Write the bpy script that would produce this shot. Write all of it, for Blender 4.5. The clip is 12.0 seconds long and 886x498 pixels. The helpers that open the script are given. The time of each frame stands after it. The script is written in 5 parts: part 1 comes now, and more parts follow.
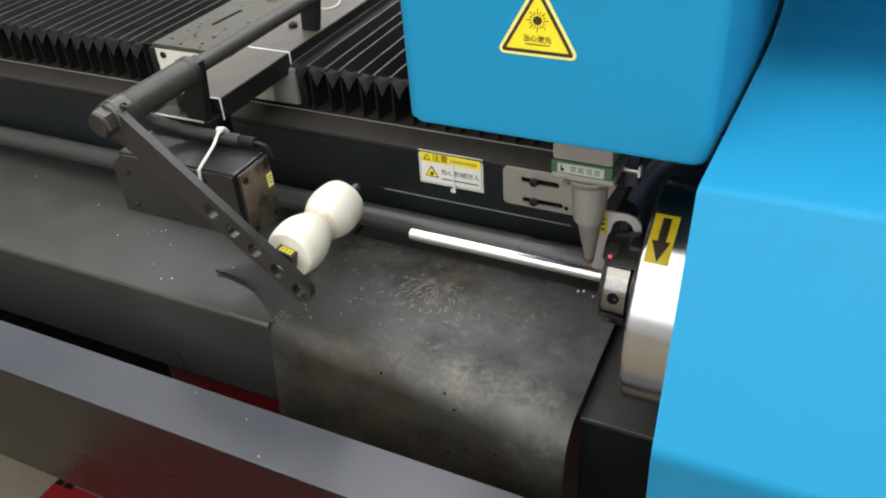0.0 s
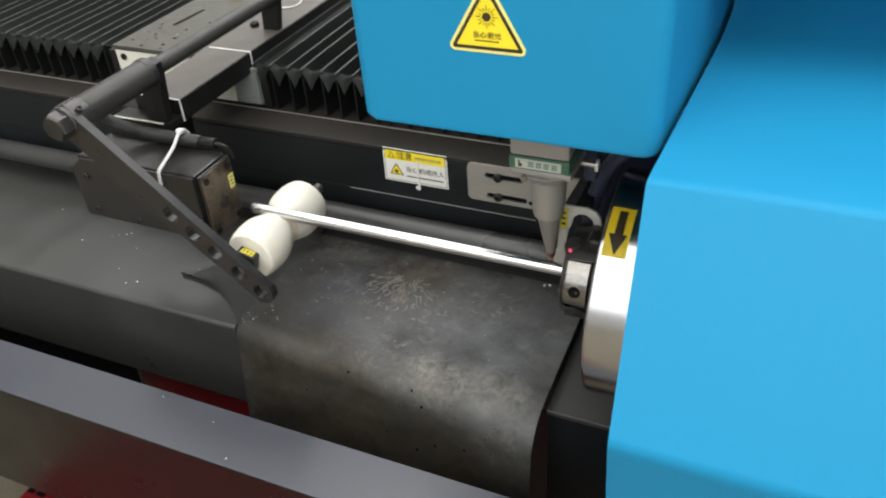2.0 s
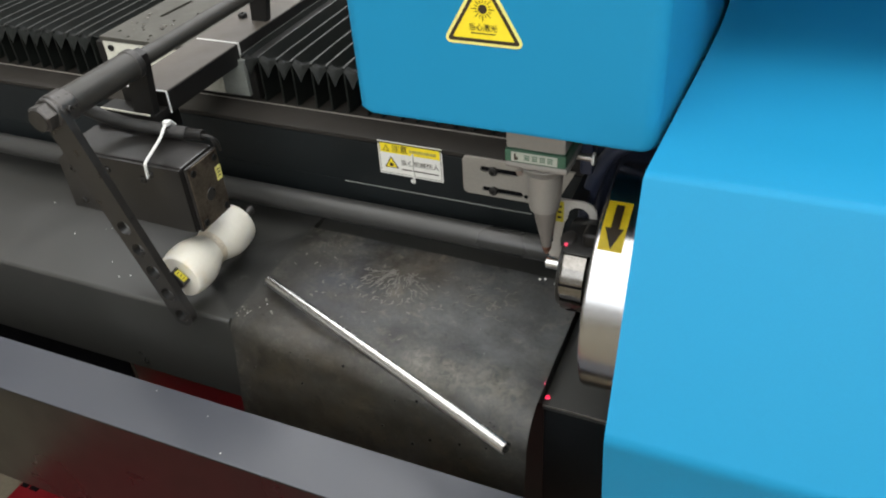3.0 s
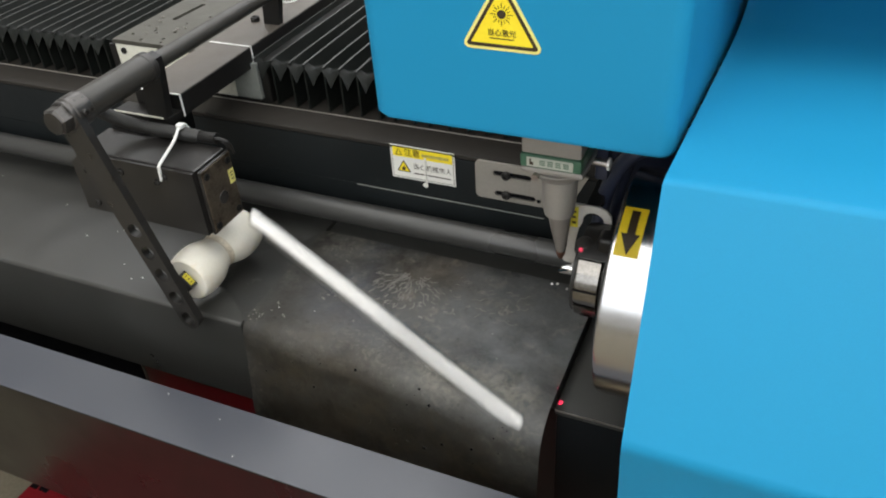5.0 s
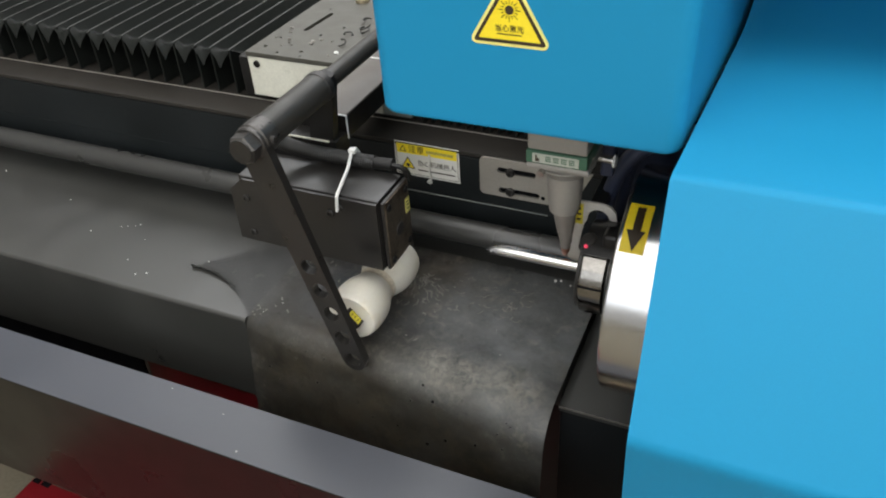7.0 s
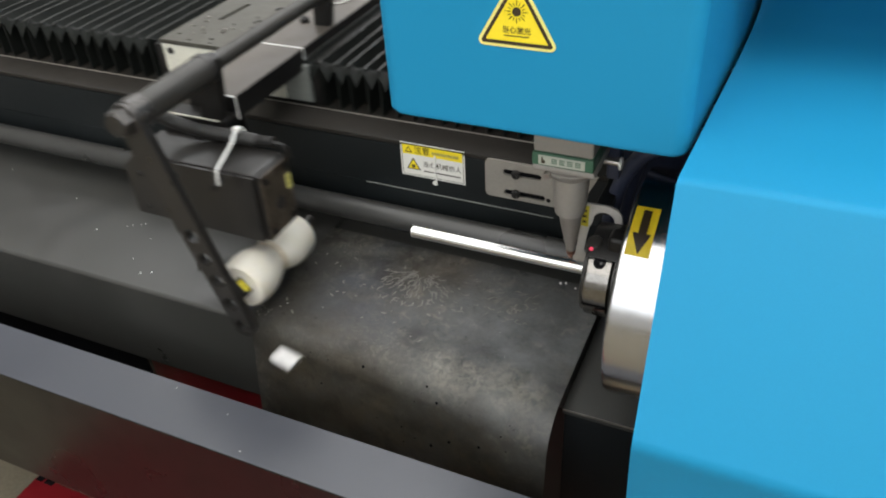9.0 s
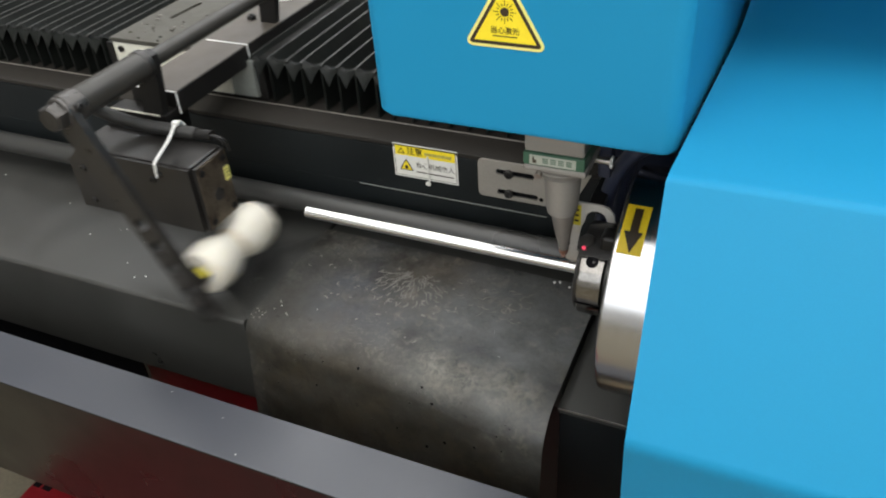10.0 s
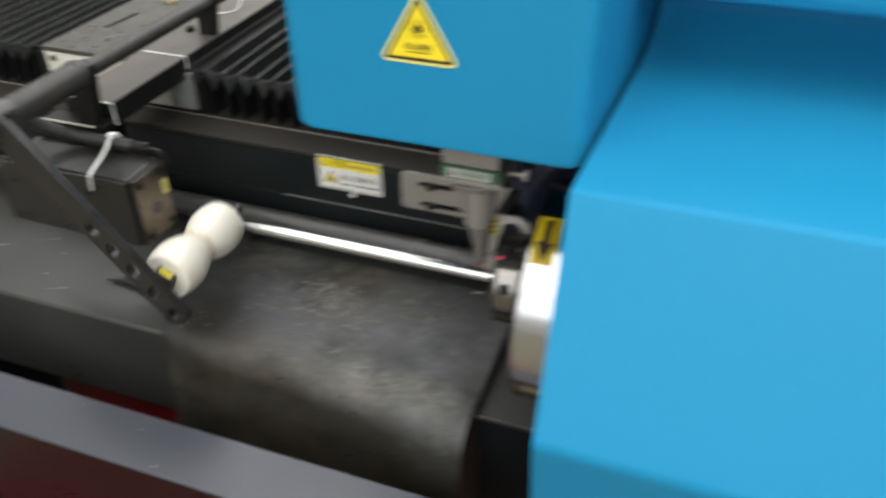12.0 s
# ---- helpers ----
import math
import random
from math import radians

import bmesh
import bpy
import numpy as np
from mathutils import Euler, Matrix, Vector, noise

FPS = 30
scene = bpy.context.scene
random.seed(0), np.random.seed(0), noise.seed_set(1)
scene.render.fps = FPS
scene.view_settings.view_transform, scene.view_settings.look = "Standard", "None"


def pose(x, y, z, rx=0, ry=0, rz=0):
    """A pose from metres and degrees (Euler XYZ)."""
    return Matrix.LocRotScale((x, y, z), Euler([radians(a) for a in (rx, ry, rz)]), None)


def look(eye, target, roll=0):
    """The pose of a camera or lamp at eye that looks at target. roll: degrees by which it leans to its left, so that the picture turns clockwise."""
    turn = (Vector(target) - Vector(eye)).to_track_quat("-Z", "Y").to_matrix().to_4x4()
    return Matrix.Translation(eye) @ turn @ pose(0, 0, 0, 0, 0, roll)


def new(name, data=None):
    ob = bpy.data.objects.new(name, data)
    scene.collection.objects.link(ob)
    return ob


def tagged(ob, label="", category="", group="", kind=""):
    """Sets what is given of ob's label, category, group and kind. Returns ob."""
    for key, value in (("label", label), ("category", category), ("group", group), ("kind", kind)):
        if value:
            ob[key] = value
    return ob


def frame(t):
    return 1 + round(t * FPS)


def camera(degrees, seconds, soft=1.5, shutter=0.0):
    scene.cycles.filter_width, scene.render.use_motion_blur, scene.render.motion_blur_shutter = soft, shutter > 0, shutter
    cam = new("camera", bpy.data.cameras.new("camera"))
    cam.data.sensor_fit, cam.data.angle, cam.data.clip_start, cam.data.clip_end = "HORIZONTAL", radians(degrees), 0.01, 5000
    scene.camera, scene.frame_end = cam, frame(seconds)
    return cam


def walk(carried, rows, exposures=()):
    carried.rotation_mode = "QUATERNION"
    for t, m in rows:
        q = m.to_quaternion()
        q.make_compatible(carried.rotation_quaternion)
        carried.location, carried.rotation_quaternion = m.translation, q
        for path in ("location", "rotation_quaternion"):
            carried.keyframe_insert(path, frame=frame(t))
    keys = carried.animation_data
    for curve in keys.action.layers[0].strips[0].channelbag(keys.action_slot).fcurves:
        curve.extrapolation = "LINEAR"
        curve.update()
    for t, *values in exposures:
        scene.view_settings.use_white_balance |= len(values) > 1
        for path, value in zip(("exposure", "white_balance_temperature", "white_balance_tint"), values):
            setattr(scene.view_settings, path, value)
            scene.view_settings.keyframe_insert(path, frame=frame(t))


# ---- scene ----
cam = camera(57.8, 12.0, soft=2.0, shutter=0.9)
PATH = [
    (0, (0.1506, -0.6981, 1.5543), (-0.2204, 0.0228, 0.9690), -4.07),
    (0.5, (0.1522, -0.6921, 1.5543), (-0.2139, 0.0266, 0.9631), -4.30),
    (1, (0.1560, -0.6940, 1.5571), (-0.2119, 0.0276, 0.9707), -4.60),
    (1.5, (0.1632, -0.6930, 1.5581), (-0.2017, 0.0315, 0.9734), -4.67),
    (2, (0.1710, -0.6889, 1.5541), (-0.1788, 0.0385, 0.9637), -4.43),
    (2.5, (0.1715, -0.6822, 1.5556), (-0.1669, 0.0437, 0.9568), -4.12),
    (3, (0.1681, -0.6855, 1.5527), (-0.1734, 0.0395, 0.9546), -4.16),
    (5, (0.1584, -0.6882, 1.5544), (-0.1893, 0.0365, 0.9596), -4.09),
    (5.5, (0.1573, -0.6924, 1.5563), (-0.1927, 0.0344, 0.9653), -3.79),
    (6, (0.1558, -0.6904, 1.5531), (-0.1934, 0.0354, 0.9605), -3.80),
    (6.5, (0.1586, -0.6895, 1.5543), (-0.1876, 0.0354, 0.9588), -3.86),
    (7, (0.1543, -0.6924, 1.5531), (-0.1931, 0.0312, 0.9567), -3.83),
    (9, (0.1531, -0.6925, 1.5527), (-0.1994, 0.0302, 0.9581), -3.61),
    (9.5, (0.1579, -0.6893, 1.5530), (-0.1910, 0.0330, 0.9558), -3.94),
    (10, (0.1579, -0.6901, 1.5531), (-0.1919, 0.0337, 0.9584), -4.19),
    (10.5, (0.1568, -0.6906, 1.5526), (-0.1943, 0.0331, 0.9586), -4.08),
    (11, (0.1595, -0.6890, 1.5538), (-0.1933, 0.0325, 0.9579), -4.36),
    (11.5, (0.1696, -0.6829, 1.5613), (-0.1740, 0.0431, 0.9657), -4.75),
    (11.75, (0.1706, -0.6838, 1.5613), (-0.1700, 0.0440, 0.9665), -4.55),
    (12, (0.1811, -0.6990, 1.5603), (-0.0978, 0.0635, 0.9765), -0.70),
]
walk(cam, [(t, look(eye, target, roll)) for t, eye, target, roll in PATH], [(0, 0.06), (1.5, 0.10), (2.5, -0.03), (5.5, -0.10), (7, -0.13), (9, -0.10), (12, -0.11)])

# ---- light ----
world = bpy.data.worlds.new("hall_air")
scene.world = world
world.use_nodes = True
world.node_tree.nodes["Background"].inputs[0].default_value = (0.75, 0.85, 1.0, 1)
world.node_tree.nodes["Background"].inputs[1].default_value = 0.05
scene.view_settings.exposure = 0.0


def area_lamp(name, m, sx, sy, watts, color):
    data = bpy.data.lights.new(name, "AREA")
    data.shape, data.size, data.size_y, data.energy, data.color = "RECTANGLE", sx, sy, watts, color
    ob = new(name, data)
    ob.matrix_world = m
    return ob


# Unseen sources: skylights and window assumed from reflections on the steel and bed.
area_lamp("skylight_front", look((0.7, -2.3, 4.7), (0.7, -2.3, 0)), 7.4, 8.2, 530, (1.0, 0.985, 0.96))
area_lamp("skylight_back", look((-0.6, 4.2, 4.7), (-0.6, 4.2, 0)), 8.0, 3.8, 380, (0.97, 0.98, 1.0))
area_lamp("window_daylight", look((0.9, -6.75, 3.3), (0.9, 0, 2.0)), 8.0, 3.1, 140, (0.92, 0.96, 1.0))


# ---- materials ----
def mat(name, color, rough=0.5, metal=0.0, var=0.15, scale=30.0, bump=0.05, fine=300.0, stain=None, stain_scale=6.0, stain_at=0.55, coat=0.0, spec=0.5, grain=None, rvar=0.1):
    """Base colour broken up at two scales, uneven gloss, fine relief, and stains of a second colour."""
    m = bpy.data.materials.new(name)
    m.use_nodes = True
    nt = m.node_tree
    n, l = nt.nodes, nt.links
    b = n["Principled BSDF"]
    b.inputs["Metallic"].default_value = metal
    b.inputs["Coat Weight"].default_value = coat
    b.inputs["Coat Roughness"].default_value = 0.12
    b.inputs["Specular IOR Level"].default_value = spec
    co = n.new("ShaderNodeTexCoord")
    mp = n.new("ShaderNodeMapping")
    l.new(co.outputs["Object"], mp.inputs[0])
    if grain:
        mp.inputs["Scale"].default_value = grain
    big = n.new("ShaderNodeTexNoise")
    big.inputs["Scale"].default_value, big.inputs["Detail"].default_value = scale, 6
    small = n.new("ShaderNodeTexNoise")
    small.inputs["Scale"].default_value, small.inputs["Detail"].default_value = fine, 3
    l.new(mp.outputs[0], big.inputs[0])
    l.new(mp.outputs[0], small.inputs[0])
    add = n.new("ShaderNodeMath")
    add.operation = "ADD"
    l.new(big.outputs[0], add.inputs[0])
    l.new(small.outputs[0], add.inputs[1])
    ramp = n.new("ShaderNodeMapRange")
    ramp.inputs[1].default_value, ramp.inputs[2].default_value = 0.6, 1.4
    ramp.inputs[3].default_value, ramp.inputs[4].default_value = 1 - var, 1 + var
    l.new(add.outputs[0], ramp.inputs[0])
    mul = n.new("ShaderNodeVectorMath")
    mul.operation = "SCALE"
    mul.inputs[0].default_value = color[:3]
    l.new(ramp.outputs[0], mul.inputs[3])
    out = mul.outputs[0]
    if stain:
        sn = n.new("ShaderNodeTexNoise")
        sn.inputs["Scale"].default_value, sn.inputs["Detail"].default_value, sn.inputs["Roughness"].default_value = stain_scale, 8, 0.65
        l.new(co.outputs["Object"], sn.inputs[0])
        sr = n.new("ShaderNodeMapRange")
        sr.inputs[1].default_value, sr.inputs[2].default_value = stain_at, stain_at + 0.15
        l.new(sn.outputs[0], sr.inputs[0])
        mx = n.new("ShaderNodeMix")
        mx.data_type = "RGBA"
        l.new(sr.outputs[0], mx.inputs[0])
        l.new(out, mx.inputs[6])
        mx.inputs[7].default_value = (*stain, 1)
        out = mx.outputs[2]
    l.new(out, b.inputs["Base Color"])
    rr = n.new("ShaderNodeMapRange")
    rr.inputs[1].default_value, rr.inputs[2].default_value = 0.3, 0.7
    rr.inputs[3].default_value, rr.inputs[4].default_value = max(0.02, rough - rvar), min(1, rough + rvar)
    l.new(big.outputs[0], rr.inputs[0])
    l.new(rr.outputs[0], b.inputs["Roughness"])
    if bump:
        bp = n.new("ShaderNodeBump")
        bp.inputs["Strength"].default_value, bp.inputs["Distance"].default_value = bump, 0.002
        l.new(add.outputs[0], bp.inputs["Height"])
        l.new(bp.outputs[0], b.inputs["Normal"])
    return m


def rubber():
    """Scuffed rubber: brown and blue-grey clouds, pale dust in flakes and fine slivers, dark specks; sheen and front
    shade painted in.
    """
    m = mat("rubber_sheet", (0.104, 0.105, 0.103), 0.40, spec=0.68, var=0.35, scale=26, bump=0.22, fine=160)
    nt = m.node_tree
    n, l = nt.nodes, nt.links
    b = n["Principled BSDF"]
    base = b.inputs["Base Color"].links[0].from_socket
    co = n.new("ShaderNodeTexCoord").outputs["Object"]

    def cloud(scale, lo, hi, detail=8, rough=0.65, offset=0.0, warp=0.0):
        t = n.new("ShaderNodeTexNoise")
        t.inputs["Scale"].default_value, t.inputs["Detail"].default_value, t.inputs["Roughness"].default_value, t.inputs["Distortion"].default_value = scale, detail, rough, warp
        mp = n.new("ShaderNodeMapping")
        mp.inputs["Location"].default_value = (offset, offset * 0.7, offset * 1.3)
        l.new(co, mp.inputs[0])
        l.new(mp.outputs[0], t.inputs[0])
        r = n.new("ShaderNodeMapRange")
        r.inputs[1].default_value, r.inputs[2].default_value = lo, hi
        l.new(t.outputs[0], r.inputs[0])
        return r.outputs[0]

    def both(p, q):
        k = n.new("ShaderNodeMath")
        k.operation = "MULTIPLY"
        l.new(p, k.inputs[0])
        l.new(q, k.inputs[1])
        return k.outputs[0]

    def over(under, mask, color, weight):
        k = n.new("ShaderNodeMath")
        k.operation = "MULTIPLY"
        l.new(mask, k.inputs[0])
        k.inputs[1].default_value = weight
        x = n.new("ShaderNodeMix")
        x.data_type = "RGBA"
        l.new(k.outputs[0], x.inputs[0])
        l.new(under, x.inputs[6])
        x.inputs[7].default_value = (*color, 1)
        return x.outputs[2]

    c = over(base, cloud(5, 0.45, 0.65), (0.070, 0.058, 0.038), 0.7)
    c = over(c, cloud(6, 0.5, 0.7, offset=3.1), (0.075, 0.088, 0.105), 0.7)
    c = over(c, both(cloud(9, 0.42, 0.62, offset=7.7), cloud(26, 0.40, 0.62, offset=1.9)), (0.15, 0.140, 0.112), 0.7)
    c = over(c, both(cloud(7, 0.45, 0.6, offset=5.2), cloud(150, 0.56, 0.64, 4, 0.6, 2.0, 1.5)), (0.34, 0.32, 0.27), 0.40)
    c = over(c, both(cloud(8, 0.46, 0.6, offset=15.2), cloud(60, 0.50, 0.66, 5, 0.6, 6.0, 0.8)), (0.33, 0.30, 0.24), 0.8)
    c = over(c, both(cloud(11, 0.50, 0.64, offset=11.3), cloud(38, 0.38, 0.60, offset=4.4)), (0.016, 0.0145, 0.012), 0.85)
    c = over(c, cloud(60, 0.67, 0.71, 3, 0.5, 9.4), (0.012, 0.012, 0.011), 0.8)
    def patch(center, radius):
        """A round soft-edged patch of colour, broken up by noise."""
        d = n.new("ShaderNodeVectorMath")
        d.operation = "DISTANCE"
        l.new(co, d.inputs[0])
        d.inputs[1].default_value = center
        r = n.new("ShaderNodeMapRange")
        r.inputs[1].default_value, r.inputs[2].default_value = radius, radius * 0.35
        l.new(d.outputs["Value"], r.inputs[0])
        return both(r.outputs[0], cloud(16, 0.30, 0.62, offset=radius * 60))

    c = over(c, patch((-0.10, -0.08, -0.07), 0.17), (0.105, 0.080, 0.048), 0.55)
    c = over(c, patch((0.0, 0.09, 0.0), 0.10), (0.150, 0.115, 0.075), 0.55)
    # Bluish sheen of the flat part near the chuck, painted as a pale patch.
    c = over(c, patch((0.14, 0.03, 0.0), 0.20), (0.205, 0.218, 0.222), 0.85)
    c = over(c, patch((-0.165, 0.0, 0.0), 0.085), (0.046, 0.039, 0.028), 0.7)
    # Smaller bluish sheen towards the torn side, also in the colour.
    c = over(c, patch((-0.10, 0.03, 0.0), 0.09), (0.095, 0.110, 0.140), 0.55)
    for place, size in (((0.11, -0.055, -0.002), 0.075), ((0.165, -0.075, -0.008), 0.060), ((0.04, -0.05, -0.002), 0.07), ((-0.13, -0.075, -0.02), 0.04)):
        c = over(c, both(patch(place, size), cloud(120, 0.47, 0.58, 5, 0.65, size * 90, 0.6)), (0.26, 0.245, 0.20), 0.3)
    # Front hang darkened: its shade is put into the colour, with brown dirt.
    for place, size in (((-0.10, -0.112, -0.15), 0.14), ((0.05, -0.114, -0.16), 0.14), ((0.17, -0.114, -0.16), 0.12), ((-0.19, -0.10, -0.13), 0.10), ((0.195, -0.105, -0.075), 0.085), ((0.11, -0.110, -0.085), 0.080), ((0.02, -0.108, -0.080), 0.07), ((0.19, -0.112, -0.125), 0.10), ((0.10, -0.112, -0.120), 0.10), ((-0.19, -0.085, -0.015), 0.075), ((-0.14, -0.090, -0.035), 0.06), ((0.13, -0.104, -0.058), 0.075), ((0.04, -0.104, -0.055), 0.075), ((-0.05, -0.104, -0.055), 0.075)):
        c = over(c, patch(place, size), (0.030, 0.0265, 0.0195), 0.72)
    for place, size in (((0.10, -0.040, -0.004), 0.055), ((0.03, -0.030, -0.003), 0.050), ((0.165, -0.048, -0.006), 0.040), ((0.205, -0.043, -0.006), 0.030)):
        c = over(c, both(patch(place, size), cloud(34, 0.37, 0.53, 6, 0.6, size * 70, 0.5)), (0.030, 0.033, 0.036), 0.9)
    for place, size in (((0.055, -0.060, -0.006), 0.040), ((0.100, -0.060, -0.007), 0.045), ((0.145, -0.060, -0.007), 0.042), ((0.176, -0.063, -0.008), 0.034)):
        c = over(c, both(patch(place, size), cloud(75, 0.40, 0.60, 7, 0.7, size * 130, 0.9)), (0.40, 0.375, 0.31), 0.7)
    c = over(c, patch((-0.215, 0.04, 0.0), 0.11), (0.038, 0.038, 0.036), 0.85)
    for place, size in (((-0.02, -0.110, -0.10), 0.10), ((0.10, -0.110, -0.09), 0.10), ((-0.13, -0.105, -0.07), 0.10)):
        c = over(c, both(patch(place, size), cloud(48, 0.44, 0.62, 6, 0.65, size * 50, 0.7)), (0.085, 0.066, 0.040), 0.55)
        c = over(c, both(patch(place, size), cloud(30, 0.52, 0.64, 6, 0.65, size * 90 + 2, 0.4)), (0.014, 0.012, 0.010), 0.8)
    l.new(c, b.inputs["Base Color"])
    return m


def glow(name, color, strength):
    m = bpy.data.materials.new(name)
    m.use_nodes = True
    b = m.node_tree.nodes["Principled BSDF"]
    b.inputs["Base Color"].default_value = (*color, 1)
    b.inputs["Emission Color"].default_value = (*color, 1)
    b.inputs["Emission Strength"].default_value = strength
    return m


BLUE = mat("blue_paint", (0.014, 0.226, 0.418), 0.42, var=0.04, scale=4, fine=900, bump=0.03, spec=0.13)
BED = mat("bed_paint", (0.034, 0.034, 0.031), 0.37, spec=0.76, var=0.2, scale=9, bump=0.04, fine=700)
APRON = mat("apron_paint", (0.0078, 0.0100, 0.0108), 0.45, spec=0.32, var=0.3, scale=9, bump=0.04, fine=600, stain=(0.026, 0.030, 0.030), stain_scale=17, stain_at=0.63)
# Rail paint in two colours: a lit one for the top, a shaded front.
RAIL_LIT = mat("rail_paint_lit", (0.047, 0.051, 0.063), 0.33, spec=0.62, var=0.08, scale=7, bump=0.04, fine=900)
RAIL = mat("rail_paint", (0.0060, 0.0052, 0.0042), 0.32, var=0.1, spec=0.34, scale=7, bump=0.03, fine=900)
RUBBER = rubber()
BLACK = mat("black_steel", (0.0108, 0.0103, 0.0098), 0.38, spec=0.30, var=0.25, scale=40, bump=0.05)
OXIDE = mat("black_oxide_steel", (0.038, 0.036, 0.034), 0.4, metal=0.45, var=0.2, scale=60, bump=0.04)
DARK = mat("dark_gap", (0.005, 0.005, 0.006), 0.7, spec=0.08)
LEDGE = mat("ledge_paint", (0.023, 0.0205, 0.0175), 0.58, spec=0.2, var=0.2, scale=9, bump=0.04, fine=700)
FOLD = mat("bellows_cloth", (0.0088, 0.0102, 0.0090), 0.50, spec=0.2, var=0.25, scale=50, bump=0.12, fine=900)
# Crest of each fold: the skylight on the ridge, put into its colour.
LIP = mat("lit_fold_edge", (0.042, 0.043, 0.041), 0.45, spec=0.4, var=0.35, scale=60, bump=0.06)
NYLON = mat("white_nylon", (0.68, 0.65, 0.565), 0.45, var=0.05, scale=25, bump=0.05, stain=(0.62, 0.52, 0.36), stain_scale=16, stain_at=0.58)
NYLON.node_tree.nodes["Principled BSDF"].inputs["Subsurface Weight"].default_value = 0.15
NYLON.node_tree.nodes["Principled BSDF"].inputs["Subsurface Radius"].default_value = (0.006, 0.005, 0.003)
CHROME = mat("polished_tube_steel", (0.66, 0.655, 0.64), 0.25, metal=1.0, var=0.04, scale=20, bump=0.015, grain=(0.0, 1, 1), rvar=0.05)
CHUCK = mat("brushed_steel", (0.47, 0.47, 0.475), 0.20, metal=1.0, var=0.03, scale=30, bump=0.004, fine=900, grain=(6, 0.3, 0.3), rvar=0.03)
STEEL = mat("worn_steel", (0.42, 0.40, 0.37), 0.38, metal=1.0, var=0.2, scale=60, bump=0.08, stain=(0.12, 0.09, 0.06), stain_scale=40, stain_at=0.58)
FACE = mat("scorched_steel", (0.20, 0.165, 0.125), 0.42, metal=0.8, var=0.35, scale=45, bump=0.08, stain=(0.05, 0.035, 0.025), stain_scale=30, stain_at=0.5)
CREAM = mat("cream_plate", (0.62, 0.61, 0.52), 0.5, var=0.12, scale=20, bump=0.03, stain=(0.33, 0.32, 0.24), stain_scale=14, stain_at=0.58)
GREYPLATE = mat("grey_plate", (0.42, 0.395, 0.35), 0.38, metal=0.6, var=0.1, scale=30, bump=0.03)
NOZZLE = mat("nozzle_alloy", (0.285, 0.268, 0.243), 0.42, metal=0.2, var=0.05, scale=14, bump=0.01)
# Beam top colour: skylight on the black beam, painted in.
BEAMP = mat("lit_beam_paint", (0.088, 0.077, 0.064), 0.42, spec=0.5, var=0.15, scale=20, bump=0.04, stain=(0.085, 0.073, 0.060), stain_scale=9, stain_at=0.5)
BLOCKM = mat("worn_black_block", (0.0145, 0.0135, 0.0125), 0.36, spec=0.62, var=0.3, scale=35, bump=0.05, rvar=0.08)
ARMM = mat("blackened_arm_steel", (0.017, 0.0158, 0.0145), 0.36, spec=0.5, var=0.25, scale=45, bump=0.05)
DUST = mat("metal_dust_grey", (0.29, 0.28, 0.25), 0.45, var=0.3, scale=90)
COPPER = mat("copper_tip", (0.30, 0.145, 0.10), 0.35, metal=1.0, var=0.2)
BRASS = mat("dull_brass", (0.45, 0.38, 0.26), 0.4, metal=0.8, var=0.2)
GRIME = mat("brown_grime", (0.60, 0.53, 0.41), 0.55, var=0.3, scale=60)
BOLT = mat("worn_bolt_steel", (0.070, 0.066, 0.062), 0.36, metal=0.6, var=0.25, scale=70, bump=0.06)
DULL = mat("dull_grey", (0.17, 0.18, 0.165), 0.5, var=0.15, scale=20, bump=0.03)
GREEN = mat("green_band", (0.045, 0.125, 0.075), 0.45, var=0.1)
PALE = mat("pale_label", (0.46, 0.48, 0.41), 0.5, var=0.05)
WHITE = mat("white_label", (0.72, 0.71, 0.66), 0.5, var=0.06, scale=60, bump=0.02)
TIE = mat("white_cable_tie", (0.75, 0.75, 0.72), 0.45, var=0.05)
YELLOW = mat("yellow_label", (0.86, 0.68, 0.025), 0.42, var=0.06, scale=40, bump=0.02)
PALEYEL = mat("pale_yellow_edge", (0.80, 0.74, 0.22), 0.45, var=0.04)
LIME = mat("yellow_mark", (0.56, 0.48, 0.03), 0.5, var=0.1)
INK = mat("black_ink", (0.035, 0.022, 0.008), 0.5, var=0.1)
RED = mat("red_paint", (0.18, 0.007, 0.011), 0.4, var=0.12, scale=12, bump=0.04)
FLOORM = mat("dusty_floor", (0.19, 0.165, 0.115), 0.7, var=0.2, scale=5, bump=0.1, fine=120)
WALLM = mat("hall_wall", (0.66, 0.66, 0.65), 0.8, var=0.08, scale=2)
HOSE = mat("corrugated_hose", (0.015, 0.0145, 0.0135), 0.45, var=0.2, scale=80)
SPARK = glow("glowing_spark", (1.0, 0.70, 0.36), 3.5)
SPARKDIM = glow("cooling_spark", (0.9, 0.45, 0.16), 1.6)
REDGLOW = glow("red_indicator", (0.8, 0.05, 0.11), 0.35)
PANE = glow("milky_pane", (0.92, 0.95, 1.0), 0.15)

# ---- mesh helpers ----
BASE = {}


def thing(name, base, label, category, group="", kind=""):
    ob = new(name)
    ob.location = base
    BASE[ob] = Vector(base)
    return tagged(ob, label, category, group, kind)


def finish(bm, name, material, smooth=0.6):
    bmesh.ops.recalc_face_normals(bm, faces=bm.faces)
    me = bpy.data.meshes.new(name)
    bm.to_mesh(me)
    bm.free()
    for p in me.polygons:
        p.use_smooth = True
    me.set_sharp_from_angle(angle=smooth)
    if len(me.polygons) < 5000:
        weighted(me, smooth)
    me.materials.append(material)
    return me


